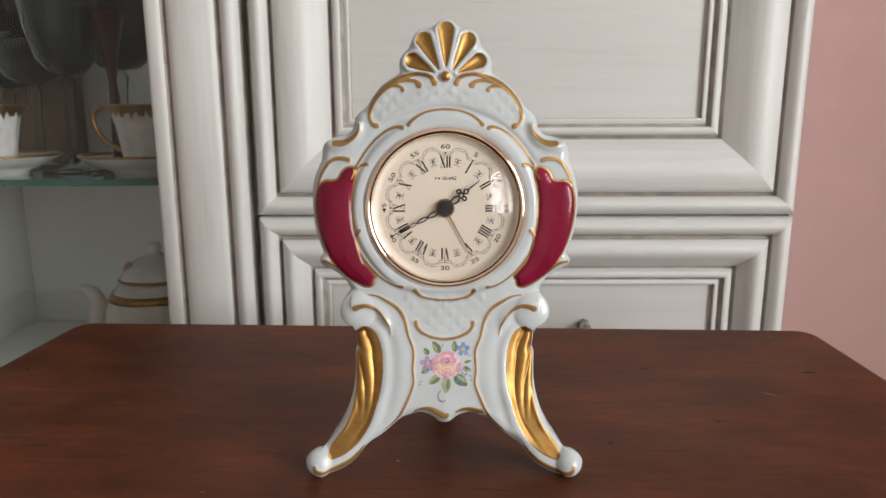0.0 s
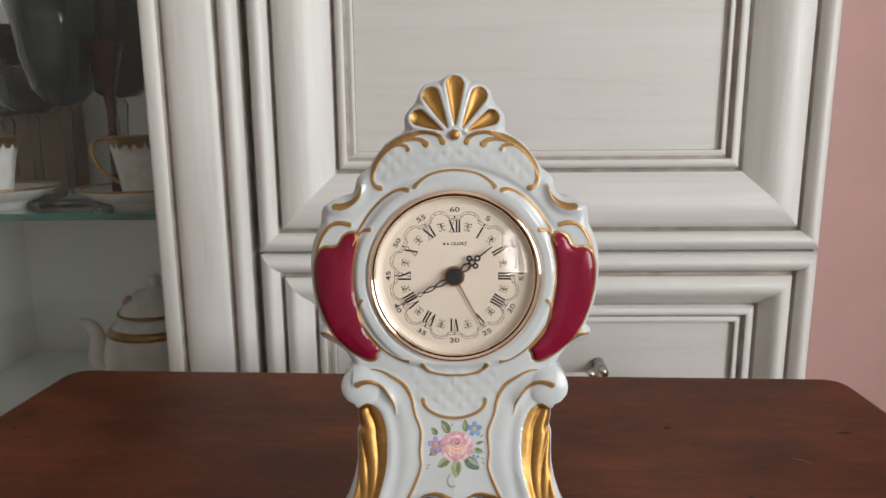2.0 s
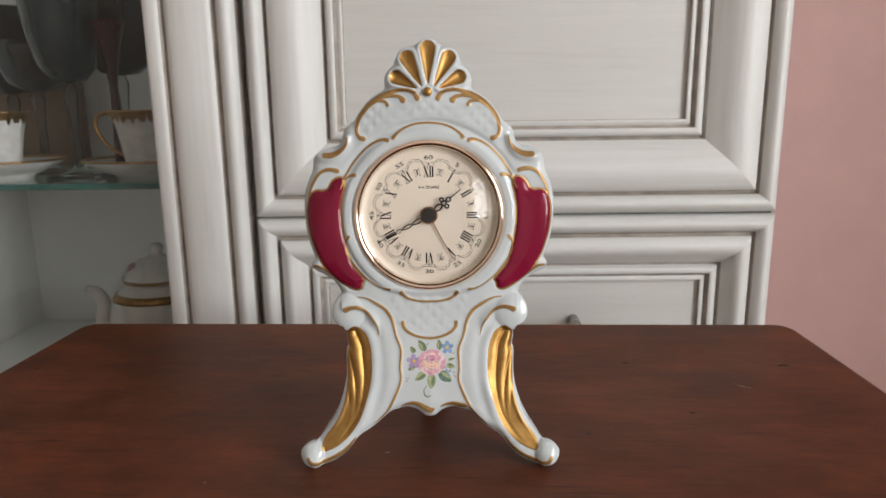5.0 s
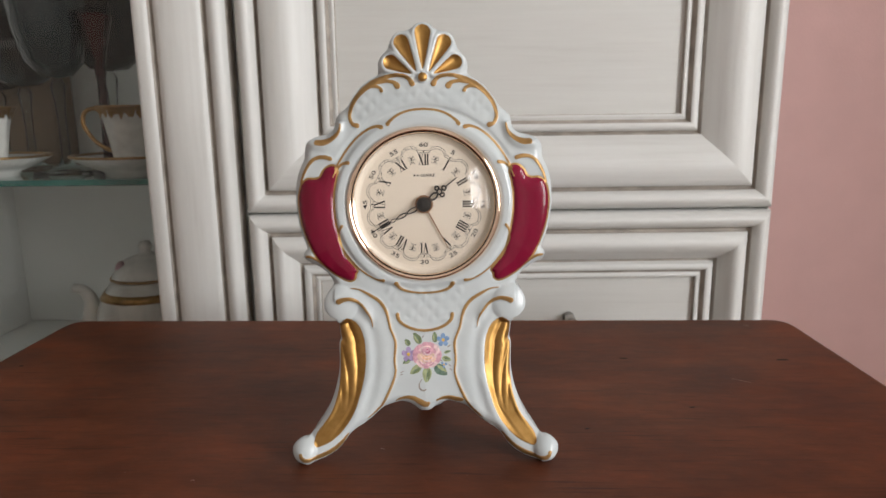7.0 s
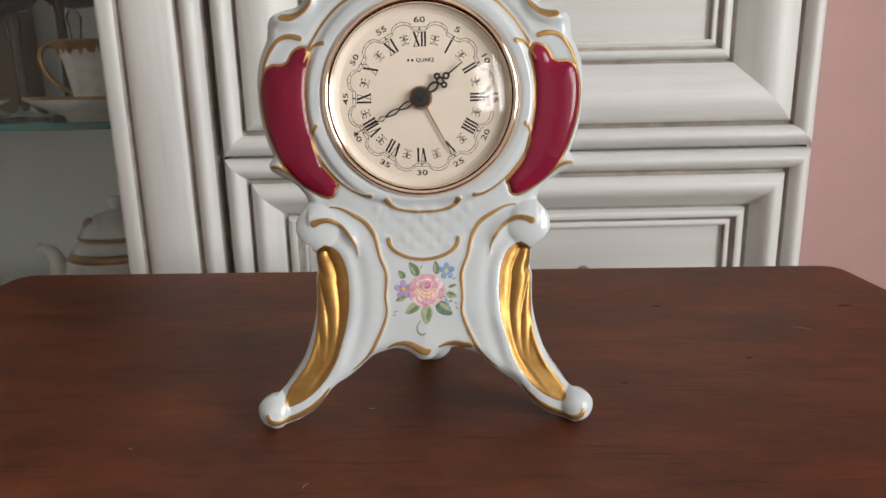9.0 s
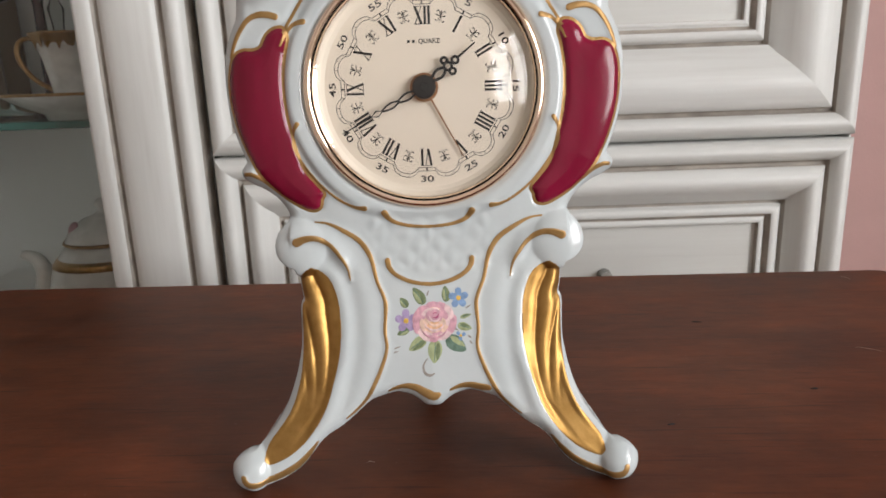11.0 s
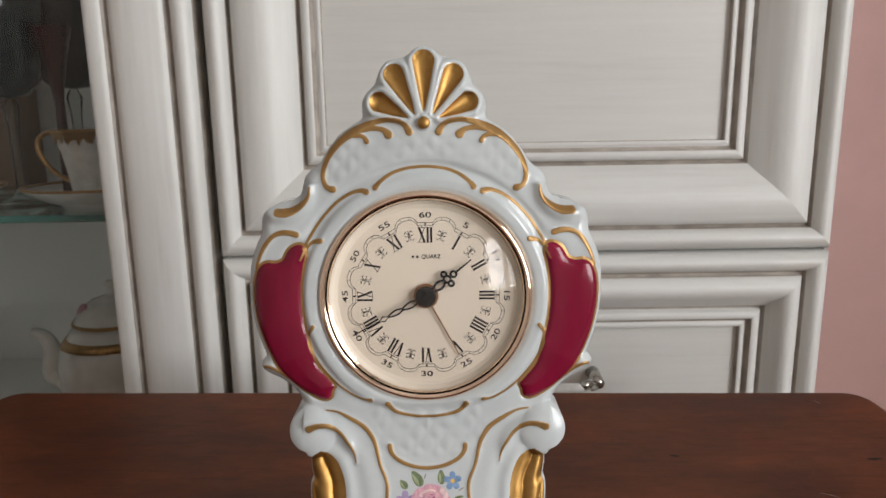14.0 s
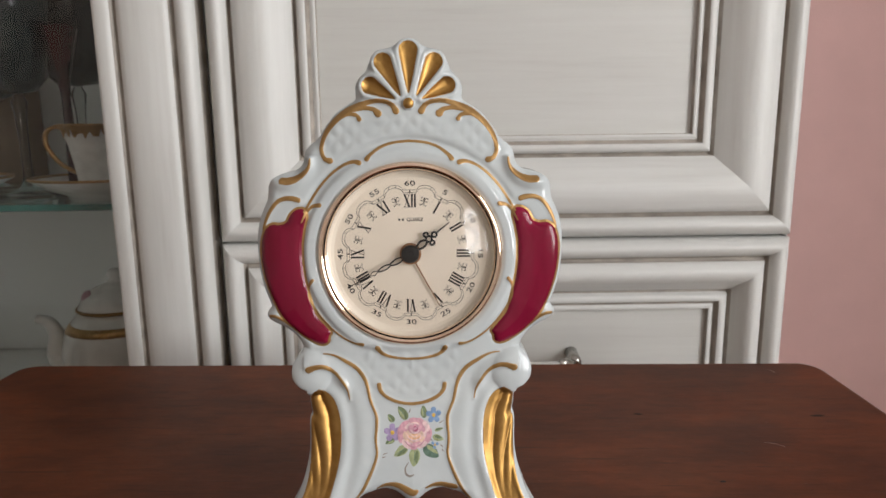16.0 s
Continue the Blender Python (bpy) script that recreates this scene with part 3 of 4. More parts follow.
LEG_OUT = [(42.0, 68.6), (43.6, 66.7), (43.7, 64.0), (43.3, 61.2), (42.8, 58.4), (43.6, 56.2), (43.5, 48.2), (43.5, 41.1), (44.3, 34.1), (46.0, 27.9), (48.4, 22.9), (51.8, 18.4), (54.9, 14.4), (56.0, 10.6)]
# gilt strokes: across, up and half the width
STROKES = {
    "gilt_crest_scroll": [(5.2, 186.2, 1.44), (6.5, 188.3, 1.08), (9.0, 189.9, 0.96), (13.1, 190.4, 0.96), (17.2, 189.7, 1.08), (22.0, 188.1, 1.32), (25.8, 186.0, 1.56), (29.5, 183.3, 1.32), (32.6, 180.1, 1.20), (35.0, 176.4, 1.08), (36.2, 172.5, 0.96), (36.2, 169.5, 0.90), (34.9, 167.0, 0.96), (32.8, 166.2, 1.32)],
    "gilt_crest_curl": [(12.6, 185.3, 1.61), (14.1, 186.8, 1.03), (16.2, 187.4, 0.92), (18.9, 187.6, 1.03), (22.8, 187.0, 1.15)],
    "gilt_crest_hook": [(20.4, 183.0, 1.03), (21.3, 184.4, 0.80), (23.3, 185.1, 0.92), (26.2, 185.0, 0.92)],
    "gilt_ear_scroll": [(41.1, 167.0, 0.44), (41.7, 163.8, 0.77), (43.8, 161.1, 1.10), (46.9, 159.0, 1.32), (50.0, 158.0, 1.54), (53.0, 158.1, 1.43)],
    "gilt_ear_arch": [(46.4, 150.1, 1.10), (48.9, 150.8, 1.10), (52.1, 150.8, 0.99), (55.2, 149.5, 0.88), (57.9, 146.5, 0.88), (60.0, 142.7, 0.77), (61.7, 137.9, 0.55)],
    "gilt_collar_line": [(20.6, 165.4, 1.1), (23.1, 165.8, 0.8), (27.2, 164.5, 0.65), (32.4, 160.9, 0.6), (37.5, 155.4, 0.6), (41.2, 149.9, 0.6), (43.9, 145.2, 0.6)],
    "gilt_collar_hook": [(37.4, 148.2, 1.0), (40.6, 147.5, 0.7), (43.0, 145.0, 0.6), (45.0, 141.2, 0.5)],
    "gilt_lower_hook": [(41.2, 116.8, 0.8), (43.0, 113.5, 0.6), (42.6, 108.2, 0.55), (39.1, 101.9, 0.5), (33.8, 95.6, 0.5), (28.4, 91.4, 0.5), (24.1, 89.3, 0.6), (20.9, 88.9, 1.0)],
    "gilt_side_tip": [(51.8, 96.4, 0.5), (54.6, 99.0, 0.7), (57.8, 100.7, 0.8), (60.2, 100.7, 0.7)],
    "gilt_waist_line": [(37.7, 84.6, 0.3), (33.3, 84.0, 0.5), (28.4, 81.6, 0.8), (23.5, 78.4, 0.9), (20.6, 74.7, 0.9), (19.1, 71.0, 0.75), (17.7, 64.9, 0.65), (15.7, 60.1, 0.65), (15.0, 56.5, 0.7), (15.5, 49.3, 0.6), (15.0, 43.4, 0.6), (16.8, 37.6, 0.7), (19.5, 31.8, 0.75), (22.4, 27.0, 0.7), (26.0, 23.5, 0.6), (29.0, 21.3, 0.35)],
    "gilt_shoulder_scroll": [(26.6, 65.4, 0.3), (27.5, 69.8, 0.5), (29.7, 73.5, 0.7), (32.9, 77.2, 0.85), (37.1, 79.6, 1.0), (40.8, 79.6, 1.2), (43.8, 78.5, 1.5)],
    "gilt_foot_line": [(38.7, 14.4, 0.48), (41.7, 10.8, 1.0), (45.7, 7.4, 1.35), (51.1, 4.7, 1.5), (55.9, 3.4, 1.5), (59.3, 3.8, 1.32), (61.2, 5.1, 1.08), (61.8, 6.6, 0.96)],
    }
# strokes that cross the middle line, given as halves
ARCS = {
    "gilt_upper_arch": [(17.5, 166.9, 1.1), (15.9, 168.8, 0.8), (11.8, 171.7, 0.65), (6.4, 173.5, 0.6), (0.0, 174.1, 0.6)],
    "gilt_lower_arch": [(14.4, 87.2, 1.2), (13.0, 85.2, 0.9), (10.2, 83.6, 0.7), (5.9, 82.6, 0.6), (0.0, 82.2, 0.6)],
    "gilt_swag": [(14.0, 71.5, 1.0), (13.5, 69.2, 0.9), (11.3, 66.8, 0.8), (7.6, 64.9, 0.75), (3.9, 63.9, 0.7), (0.0, 63.5, 0.7)],
}
# the two leaves over the apron are not alike
APRON_LEAVES = [[(-15.0, 28.9, 0.35), (-12.7, 30.2, 0.7), (-9.3, 31.0, 0.95), (-5.9, 30.5, 1.25), (-2.6, 28.8, 1.55), (0.2, 27.6, 1.5), (1.8, 28.2, 0.8)],
                [(5.8, 29.4, 0.5), (9.0, 30.5, 0.9), (12.4, 30.6, 1.25), (15.4, 29.8, 1.5), (18.2, 29.6, 1.2)]]
FLUTES = [((0.0, 193.7), (0.0, 210.8), 4.0), ((3.4, 192.5), (10.5, 206.1), 3.8), ((5.8, 191.3), (15.8, 196.6), 3.65)]
DIAL_UP = 127.0


SIZE, SHIFT, TILT = 0.906, -0.0009, 0.0055


def lean(z):
    """Where the clock's front lies in depth (metres) at a height in its own millimetres: it leans back, and its legs step forward."""
    up = z * SIZE
    return 0.3025 + (up - 76.0) * 0.000075 - 0.0185 * np.clip((76.0 - up) / 75.5, 0, 2) ** 1.35


def to_path(px, pz, line, chunk=40000):
    """Distance from points to a polyline, the width there, and the nearest point."""
    a, b = line[:-1], line[1:]
    ab = b[:, :2] - a[:, :2]
    den = np.maximum((ab ** 2).sum(1), 1e-9)
    dist, wide, near = np.empty(len(px)), np.zeros(len(px)), np.empty((len(px), 2))
    for s in range(0, len(px), chunk):
        q = np.stack((px[s:s + chunk], pz[s:s + chunk]), 1)
        t = np.clip(((q[:, None] - a[None, :, :2]) * ab).sum(2) / den, 0, 1)
        foot = a[None, :, :2] + t[..., None] * ab
        d = ((q[:, None] - foot) ** 2).sum(2)
        if line.shape[1] > 2:
            w = a[None, :, 2] + t * (b - a)[None, :, 2]
            k = (np.sqrt(d) - w).argmin(1)
            wide[s:s + chunk] = w[np.arange(len(q)), k]
        else:
            k = d.argmin(1)
        dist[s:s + chunk] = np.sqrt(d[np.arange(len(q)), k])
        near[s:s + chunk] = foot[np.arange(len(q)), k]
    return dist, wide, near


def inside(px, pz, ring):
    x0, z0 = ring[:, 0], ring[:, 1]
    x1, z1 = np.roll(x0, -1), np.roll(z0, -1)
    hit = np.zeros(len(px), bool)
    for a, b, c, d in zip(x0, z0, x1, z1):
        if b != d:
            hit ^= ((b > pz) != (d > pz)) & (px < (c - a) * (pz - b) / (d - b) + a)
    return hit


def ring_sd(px, pz, ring):
    """Signed distance to a closed ring, above zero inside, and the nearest point."""
    d, _, near = to_path(px, pz, np.vstack((ring, ring[:1])))
    return np.where(inside(px, pz, ring), d, -d), near


def step(x, a, b):
    t = np.clip((x - a) / (b - a), 0, 1)
    return t * t * (3 - 2 * t)


OUTLINE = spline(CREST + EAR + VOLUTE + LEG + FOOT + APRON, 5)
OUTLINE[:, 0] = np.maximum(OUTLINE[:, 0], 0)
RING = np.vstack((OUTLINE, OUTLINE[::-1][1:-1] * (-1, 1)))
RED_RING = spline(RED, 5, True)
GILT_IN, GILT_OUT = spline(LEG_IN, 5), spline(LEG_OUT, 5)
GILT_RING = np.vstack((GILT_IN, GILT_OUT[::-1]))
PATHS = {name: spline(rows, 5) for name, rows in {**STROKES, **ARCS}.items()}


def teardrop(px, pz, tip, end, r):
    """Signed distance (above zero inside) to a drop that widens from its tip to a round end."""
    (ax, az), (bx, bz) = tip, end
    dx, dz = bx - ax, bz - az
    n = math.hypot(dx, dz)
    t = np.clip(((px - ax) * dx + (pz - az) * dz) / (n * n), 0, 1)
    w = 0.35 + (r - 0.35) * t ** 0.85
    return w - np.hypot(px - ax - t * dx, pz - az - t * dz), w


CELL = 0.45
NX, NZ = int(69 / CELL) + 1, int(218 / CELL) + 1
GX, GZ = np.meshgrid(np.arange(NX) * CELL, np.arange(NZ) * CELL - 1.0, indexing="ij")
FX, FZ = GX.ravel(), GZ.ravel()
SD, NEAR = ring_sd(FX, FZ, RING)


def relief():
    """How far the porcelain stands out from the leaning front, in millimetres."""
    x, z, d = FX, FZ, np.maximum(SD, 0)
    h = -3.0 * (1 - np.clip(d / 4.5, 0, 1)) ** 2.2 + 1.6 * step(d, 0, 20)
    r = np.hypot(x, z - DIAL_UP)
    band = np.exp(-((r - 41.6) / 2.9) ** 4) * step(z, 84, 90)
    h += 1.5 * band - 0.9 * np.exp(-((r - 47.5) / 1.6) ** 2) * step(z, 146, 152) * (x < 50)
    # crimson cushions
    near = (x > 28) & (z > 80) & (z < 155)
    sd, _ = ring_sd(x[near], z[near], RED_RING)
    h[near] += 1.5 * np.sqrt(np.clip(1 - (1 - np.clip(sd / 9.0, 0, 1)) ** 2, 0, 1)) - 0.5 * np.exp(-((sd - 0.2) / 0.9) ** 2)
    # legs: gilt channel with strands, ridges beside it
    near = (x > 12) & (z < 90)
    px, pz = x[near], z[near]
    sd, _ = ring_sd(px, pz, GILT_RING)
    di, do = to_path(px, pz, GILT_IN)[0], to_path(px, pz, GILT_OUT)[0]
    q = di / (di + do + 1e-6)
    deep = step(sd, 0.0, 2.4) * step(pz, 8, 24)
    sweep = q / np.clip(1 - 0.0212 * (52 - pz), 0.38, 1.25)
    strand = np.abs(np.sin(math.pi * (sweep - 0.37) / 0.49)) ** 0.7
    leg = deep * (-1.9 + 1.7 * step(pz, 22, 54) * strand + 0.8 * q)
    out = -sd
    white = (sd < 0) & (px < 42) & (di < do + 3)
    fall = step(pz, 8, 20) * (1 - step(pz, 66, 76))
    leg += np.where(white, fall * (0.42 * np.exp(-((out - 1.6) / 1.8) ** 2) - 0.34 * np.exp(-((out - 5.2) / 2.2) ** 2) + 0.24 * np.exp(-((out - 9.5) / 3.2) ** 2)), 0)
    h[near] += leg
    # volutes and feet
    for cx, cz, rad, base, tall in ((42.4, 76.6, 10.2, -1.6, 4.6), (60.2, 7.4, 6.9, -3.2, 7.0)):
        rho = np.hypot(x - cx, z - cz) / rad
        ball = base + tall * np.sqrt(np.clip(1 - rho ** 2, 0, 1))
        m = rho < 1
        top = np.maximum(h[m], ball[m])
        h[m] = top + 0.45 * np.exp(-np.abs(h[m] - ball[m]) / 0.9) * np.clip(2.2 - 2.2 * rho[m], 0, 1)
    roll = np.exp(-((np.hypot(x - 42.0, z - 67.5) - 14.0) / 2.4) ** 2) * step(z, 66, 74) * (x < 46) * (x > 22)
    h += 1.3 * roll
    # shell of the crest
    shell, scoop = np.full(len(x), -9.0), np.zeros(len(x))
    for tip, end, rad in FLUTES:
        sd, w = teardrop(x, z, tip, end, rad)
        shell = np.maximum(shell, sd)
        scoop = np.maximum(scoop, (1 - (1 - np.clip(sd / w, 0, 1)) ** 2) * np.minimum(w / rad, 1) ** 0.7)
    h += np.where(z > 186, -1.7 * scoop + 1.0 * np.exp(-((shell + 1.0) / 1.1) ** 2), 0)
    knob = np.hypot(x, z - 189.3)
    h += 2.2 * np.sqrt(np.clip(1 - (knob / 2.6) ** 2, 0, 1))
    # scale pattern
    wob = 0.5 * np.sin(x * 0.31 + z * 0.17) + 0.4 * np.sin(x * 0.12 - z * 0.37)
    lattice = (np.abs(np.sin(math.pi * (x + z + wob) / 7.6)) * np.abs(np.sin(math.pi * (x - z + wob) / 7.6))) ** 1.4 * (0.75 + 0.45 * wob)
    arch = (r > 49) & (z > 160) & (z < 187)
    low = (z > 66) & (z < 92) & (x < 23)
    mask = np.where(arch, step(r, 49, 52) * step(187 - z, 0, 5) * step(37 - x, 0, 4), 0) + np.where(low, step(z, 66, 70) * step(23 - x, 0, 6) * step(r, 40, 43), 0)
    h += 0.34 * mask * lattice
    # raised strokes
    for line in PATHS.values():
        lo, hi = line[:, :2].min(0) - 4, line[:, :2].max(0) + 4
        near = (x > lo[0]) & (x < hi[0]) & (z > lo[1]) & (z < hi[1])
        dist, wide, _ = to_path(x[near], z[near], line)
        h[near] += 0.32 * np.exp(-np.clip(dist - wide * 0.5, 0, 9) ** 2 / 0.6)
    # ears rolled forward
    h += 1.6 * np.exp(-((np.hypot(x - 51, z - 166) - 9.5) / 2.2) ** 2) * (z > 150) * (z < 168) * (x < 60)
    # hollow for the movement
    h = np.where(r < 35, np.minimum(h, -6), h)
    return h


H = relief().reshape(NX, NZ)


def height(px, pz):
    """The relief at any point, by the grid."""
    i, j = np.clip(np.abs(px) / CELL, 0, NX - 1.001), np.clip((pz + 1.0) / CELL, 0, NZ - 1.001)
    a, b = i.astype(int), j.astype(int)
    u, v = i - a, j - b
    return H[a, b] * (1 - u) * (1 - v) + H[a + 1, b] * u * (1 - v) + H[a, b + 1] * (1 - u) * v + H[a + 1, b + 1] * u * v


def place(px, pz, out):
    """World points of the clock's front from millimetres."""
    x = px * SIZE / 1000
    up = pz * SIZE / 1000
    return np.stack((x + SHIFT + TILT * up, lean(pz) - out * SIZE / 1000, 0.75 + up - TILT * 0.5 * x), 1)


def thin(z):
    """The case grows thinner down its legs."""
    return 0.45 + 0.55 * step(z, 8, 34)


def rounded(x, z, out):
    """Draw the back of a foot together into a ball."""
    cx = np.sign(x) * 60.2
    near = 1 - step(np.hypot(x - cx, z - 7.4), 6.5, 12)
    f = 1 - near * 0.45 * (out / 16.5) ** 2
    return cx + (x - cx) * f, 7.4 + (z - 7.4) * f


def clock_body(parent):
    xs = np.arange(-(NX - 1), NX)
    keep = (SD > -0.75 * CELL).reshape(NX, NZ)
    snap = (SD < 0.28 * CELL).reshape(NX, NZ)
    px = np.where(snap, NEAR[:, 0].reshape(NX, NZ), GX)
    px[0] = 0
    pz = np.where(snap, NEAR[:, 1].reshape(NX, NZ), GZ)
    full = np.abs(xs)
    keep, hx, hz = keep[full], px[full] * np.sign(xs)[:, None], pz[full]
    hy = height(np.abs(hx).ravel(), hz.ravel())
    idx = -np.ones(keep.shape, int)
    idx[keep] = np.arange(keep.sum())
    front = place(hx.ravel(), hz.ravel(), hy)[keep.ravel()]
    ok = keep[:-1, :-1] & keep[1:, :-1] & keep[1:, 1:] & keep[:-1, 1:]
    faces = np.stack((idx[:-1, :-1][ok], idx[1:, :-1][ok], idx[1:, 1:][ok], idx[:-1, 1:][ok]), 1)
    # edges that belong to one face only
    e = np.concatenate([faces[:, [k, (k + 1) % 4]] for k in range(4)])
    n = len(front)
    key, rev = e[:, 0] * n + e[:, 1], e[:, 1] * n + e[:, 0]
    rim = e[~np.isin(key, rev)]
    loop = np.unique(rim)
    where = -np.ones(n, int)
    where[loop] = np.arange(len(loop))
    verts, rings, last = [front], [], n
    hxk, hzk = hx.ravel()[keep.ravel()][loop], hz.ravel()[keep.ravel()][loop]
    for inset, out in ((0.0, -5.0), (0.0, -10.0), (0.5, -14.0), (1.6, -16.5)):
        p = place(*rounded(hxk, hzk, out), out * thin(hzk))
        verts.append(p)
        rings.append(last + where)
        last += len(loop)
    back = place(*rounded(hx.ravel(), hz.ravel(), -16.5), -16.5 * thin(hz.ravel()))[keep.ravel()]
    verts.append(back)
    quads = [faces]
    prev = np.arange(n)
    for r in rings + [np.arange(n) + last]:
        quads.append(np.stack((rim[:, 1], rim[:, 0], rim[:, 0], rim[:, 1]), 1))
        quads[-1] = np.stack((prev[rim[:, 1]], prev[rim[:, 0]], r[rim[:, 0]], r[rim[:, 1]]), 1)
        prev = r
    quads.append(faces[:, ::-1] + last)
    mesh = bpy.data.meshes.new("porcelain_case")
    mesh.from_pydata(np.concatenate(verts).tolist(), [], np.concatenate(quads).tolist())
    mesh.update()
    return finish("porcelain_case", mesh, PORCELAIN, parent, "white glazed rococo case")


def patch(name, parent, material, sd_of, x0, x1, z0, z1, mirror, raised=0.12, cell=0.3, label=""):
    """A thin coloured skin on the relief where sd_of(x, z) is above zero."""
    gx, gz = np.meshgrid(np.arange(x0 - cell, x1 + 2 * cell, cell), np.arange(z0 - cell, z1 + 2 * cell, cell), indexing="ij")
    px, pz = gx.ravel(), gz.ravel()
    sd = sd_of(px, pz)
    # pull the points next to the rim onto it
    g = cell * 0.2
    nx, nz = (sd_of(px + g, pz) - sd_of(px - g, pz)) / (2 * g), (sd_of(px, pz + g) - sd_of(px, pz - g)) / (2 * g)
    n2 = np.maximum(nx * nx + nz * nz, 0.2)
    move = np.where((sd < 0.35 * cell) & (sd > -1.0 * cell), sd / n2, 0)
    px, pz = px - nx * move, pz - nz * move
    keep = (sd > -0.8 * cell).reshape(gx.shape)
    out = height(px, pz) + np.where(sd > 0.35 * cell, raised, -0.03)
    idx = -np.ones(gx.shape, int)
    idx[keep] = np.arange(keep.sum())
    pts = place(px * (-1 if mirror else 1), pz, out)[keep.ravel()]
    ok = keep[:-1, :-1] & keep[1:, :-1] & keep[1:, 1:] & keep[:-1, 1:]
    faces = np.stack((idx[:-1, :-1][ok], idx[1:, :-1][ok], idx[1:, 1:][ok], idx[:-1, 1:][ok]), 1)
    if mirror:
        faces = faces[:, ::-1]
    mesh = bpy.data.meshes.new(name)
    mesh.from_pydata(pts.tolist(), [], faces.tolist())
    mesh.update()
    return finish(name, mesh, material, parent, label)


def stroke_sd(line):
    def sd(x, z):
        d, w, _ = to_path(x, z, line)
        return w - d
    return sd


def box_of(line, pad=1.6):
    lo, hi = line[:, :2].min(0) - pad, line[:, :2].max(0) + pad
    return lo[0], hi[0], lo[1], hi[1]


def clock_decoration(clock):
    for name in STROKES:
        line = PATHS[name]
        for mirror in (False, True):
            patch(name, clock, GOLD_LINE, stroke_sd(line), *box_of(line), mirror, cell=0.28)
    for name in ARCS:
        line = PATHS[name]
        line = np.vstack((line, line[::-1][1:] * (-1, 1, 1)))
        patch(name, clock, GOLD_LINE, stroke_sd(line), *box_of(line), False, cell=0.28)
    for line in APRON_LEAVES:
        line = spline(line, 5)
        patch("gilt_apron_leaf", clock, GOLD_LINE, stroke_sd(line), *box_of(line), False, 0.3, 0.28)
    edge = np.column_stack((np.vstack((RED_RING, RED_RING[:1])), np.full(len(RED_RING) + 1, 0.55)))
    for mirror in (False, True):
        patch("crimson_panel", clock, CRIMSON, lambda x, z: ring_sd(x, z, RED_RING)[0], *box_of(RED_RING, 0.5), mirror, 0.08, 0.4, "deep crimson glazed panel")
        patch("gilt_panel_border", clock, GOLD_LINE, stroke_sd(edge), *box_of(RED_RING, 1.2), mirror, 0.2, 0.28)
        patch("gilt_leg_panel", clock, GOLD, lambda x, z: ring_sd(x, z, GILT_RING)[0], *box_of(GILT_RING, 0.5), mirror, 0.1, 0.35, "fluted matt gold leg panel")
    for k, (tip, end, rad) in enumerate(FLUTES):
        for mirror in ((False,) if k == 0 else (False, True)):
            lo = (min(tip[0], end[0]) - rad, max(tip[0], end[0]) + rad, min(tip[1], end[1]) - rad, max(tip[1], end[1]) + rad)
            patch("gilt_shell_flute", clock, GOLD, lambda x, z: teardrop(x, z, tip, end, rad)[0], *lo, mirror, 0.1, 0.28, "hollow gold shell flute")
    patch("gilt_knob", clock, GOLD, lambda x, z: 2.3 - np.hypot(x, z - 189.3), -2.5, 2.5, 186.8, 191.8, False, 0.1, 0.25, "small gold bead")


# ---- the painted bouquet
PETALS = {
    "rose_pink": (0.66, 0.35, 0.42), "rose_pale": (0.80, 0.58, 0.59), "rose_deep": (0.42, 0.07, 0.17), "rose_peach": (0.78, 0.46, 0.28), "rose_cream": (0.80, 0.56, 0.44),
    "leaf_green": (0.15, 0.20, 0.09), "leaf_light": (0.34, 0.39, 0.20), "leaf_blue": (0.10, 0.18, 0.13), "petal_blue": (0.20, 0.33, 0.55), "petal_lilac": (0.37, 0.28, 0.48), "flower_yellow": (0.72, 0.45, 0.07), "sepia": (0.30, 0.27, 0.24),
}
ENAMEL = {}
for key, c in PETALS.items():
    n = Nodes(key, 0.22)
    n.colour(n.ramp(n.noise(700, 4, (1, 1, 0.6)), (0.3, tuple(v * 0.75 for v in c)), (0.65, tuple(min(1, v * 1.15 + 0.03) for v in c))))
    n.set("Coat Weight", 0.6).set("Coat Roughness", 0.06)
    ENAMEL[key] = n.mat


def dab(name, parent, colour, cx, cz, a, b, turn, layer, tip=0.0):
    """One brush dab: an ellipse, drawn out towards one end, that lies on the glaze."""
    c, s = math.cos(radians(turn)), math.sin(radians(turn))
    rows, segs = 3, 14
    u, w = [0.0], [0.0]
    for k in range(1, rows + 1):
        for i in range(segs):
            t = 2 * math.pi * i / segs
            f = k / rows
            taper = 1 - tip * (0.5 + 0.5 * math.cos(t)) ** 2
            u.append(a * f * math.cos(t)), w.append(b * f * math.sin(t) * taper)
    u, w = np.array(u), np.array(w)
    px, pz = cx + u * c - w * s, cz + u * s + w * c
    out = height(px, pz) + 0.05 + 0.03 * layer
    out[-segs:] = height(px[-segs:], pz[-segs:]) + 0.02 + 0.028 * layer
    faces = [(0, 1 + i, 1 + (i + 1) % segs) for i in range(segs)]
    for k in range(rows - 1):
        o, p = 1 + k * segs, 1 + (k + 1) * segs
        faces += [(o + i, p + i, p + (i + 1) % segs, o + (i + 1) % segs) for i in range(segs)]
    mesh = bpy.data.meshes.new(name)
    mesh.from_pydata(place(px, pz, out).tolist(), [], faces)
    mesh.update()
    return finish(name, mesh, ENAMEL[colour], parent)


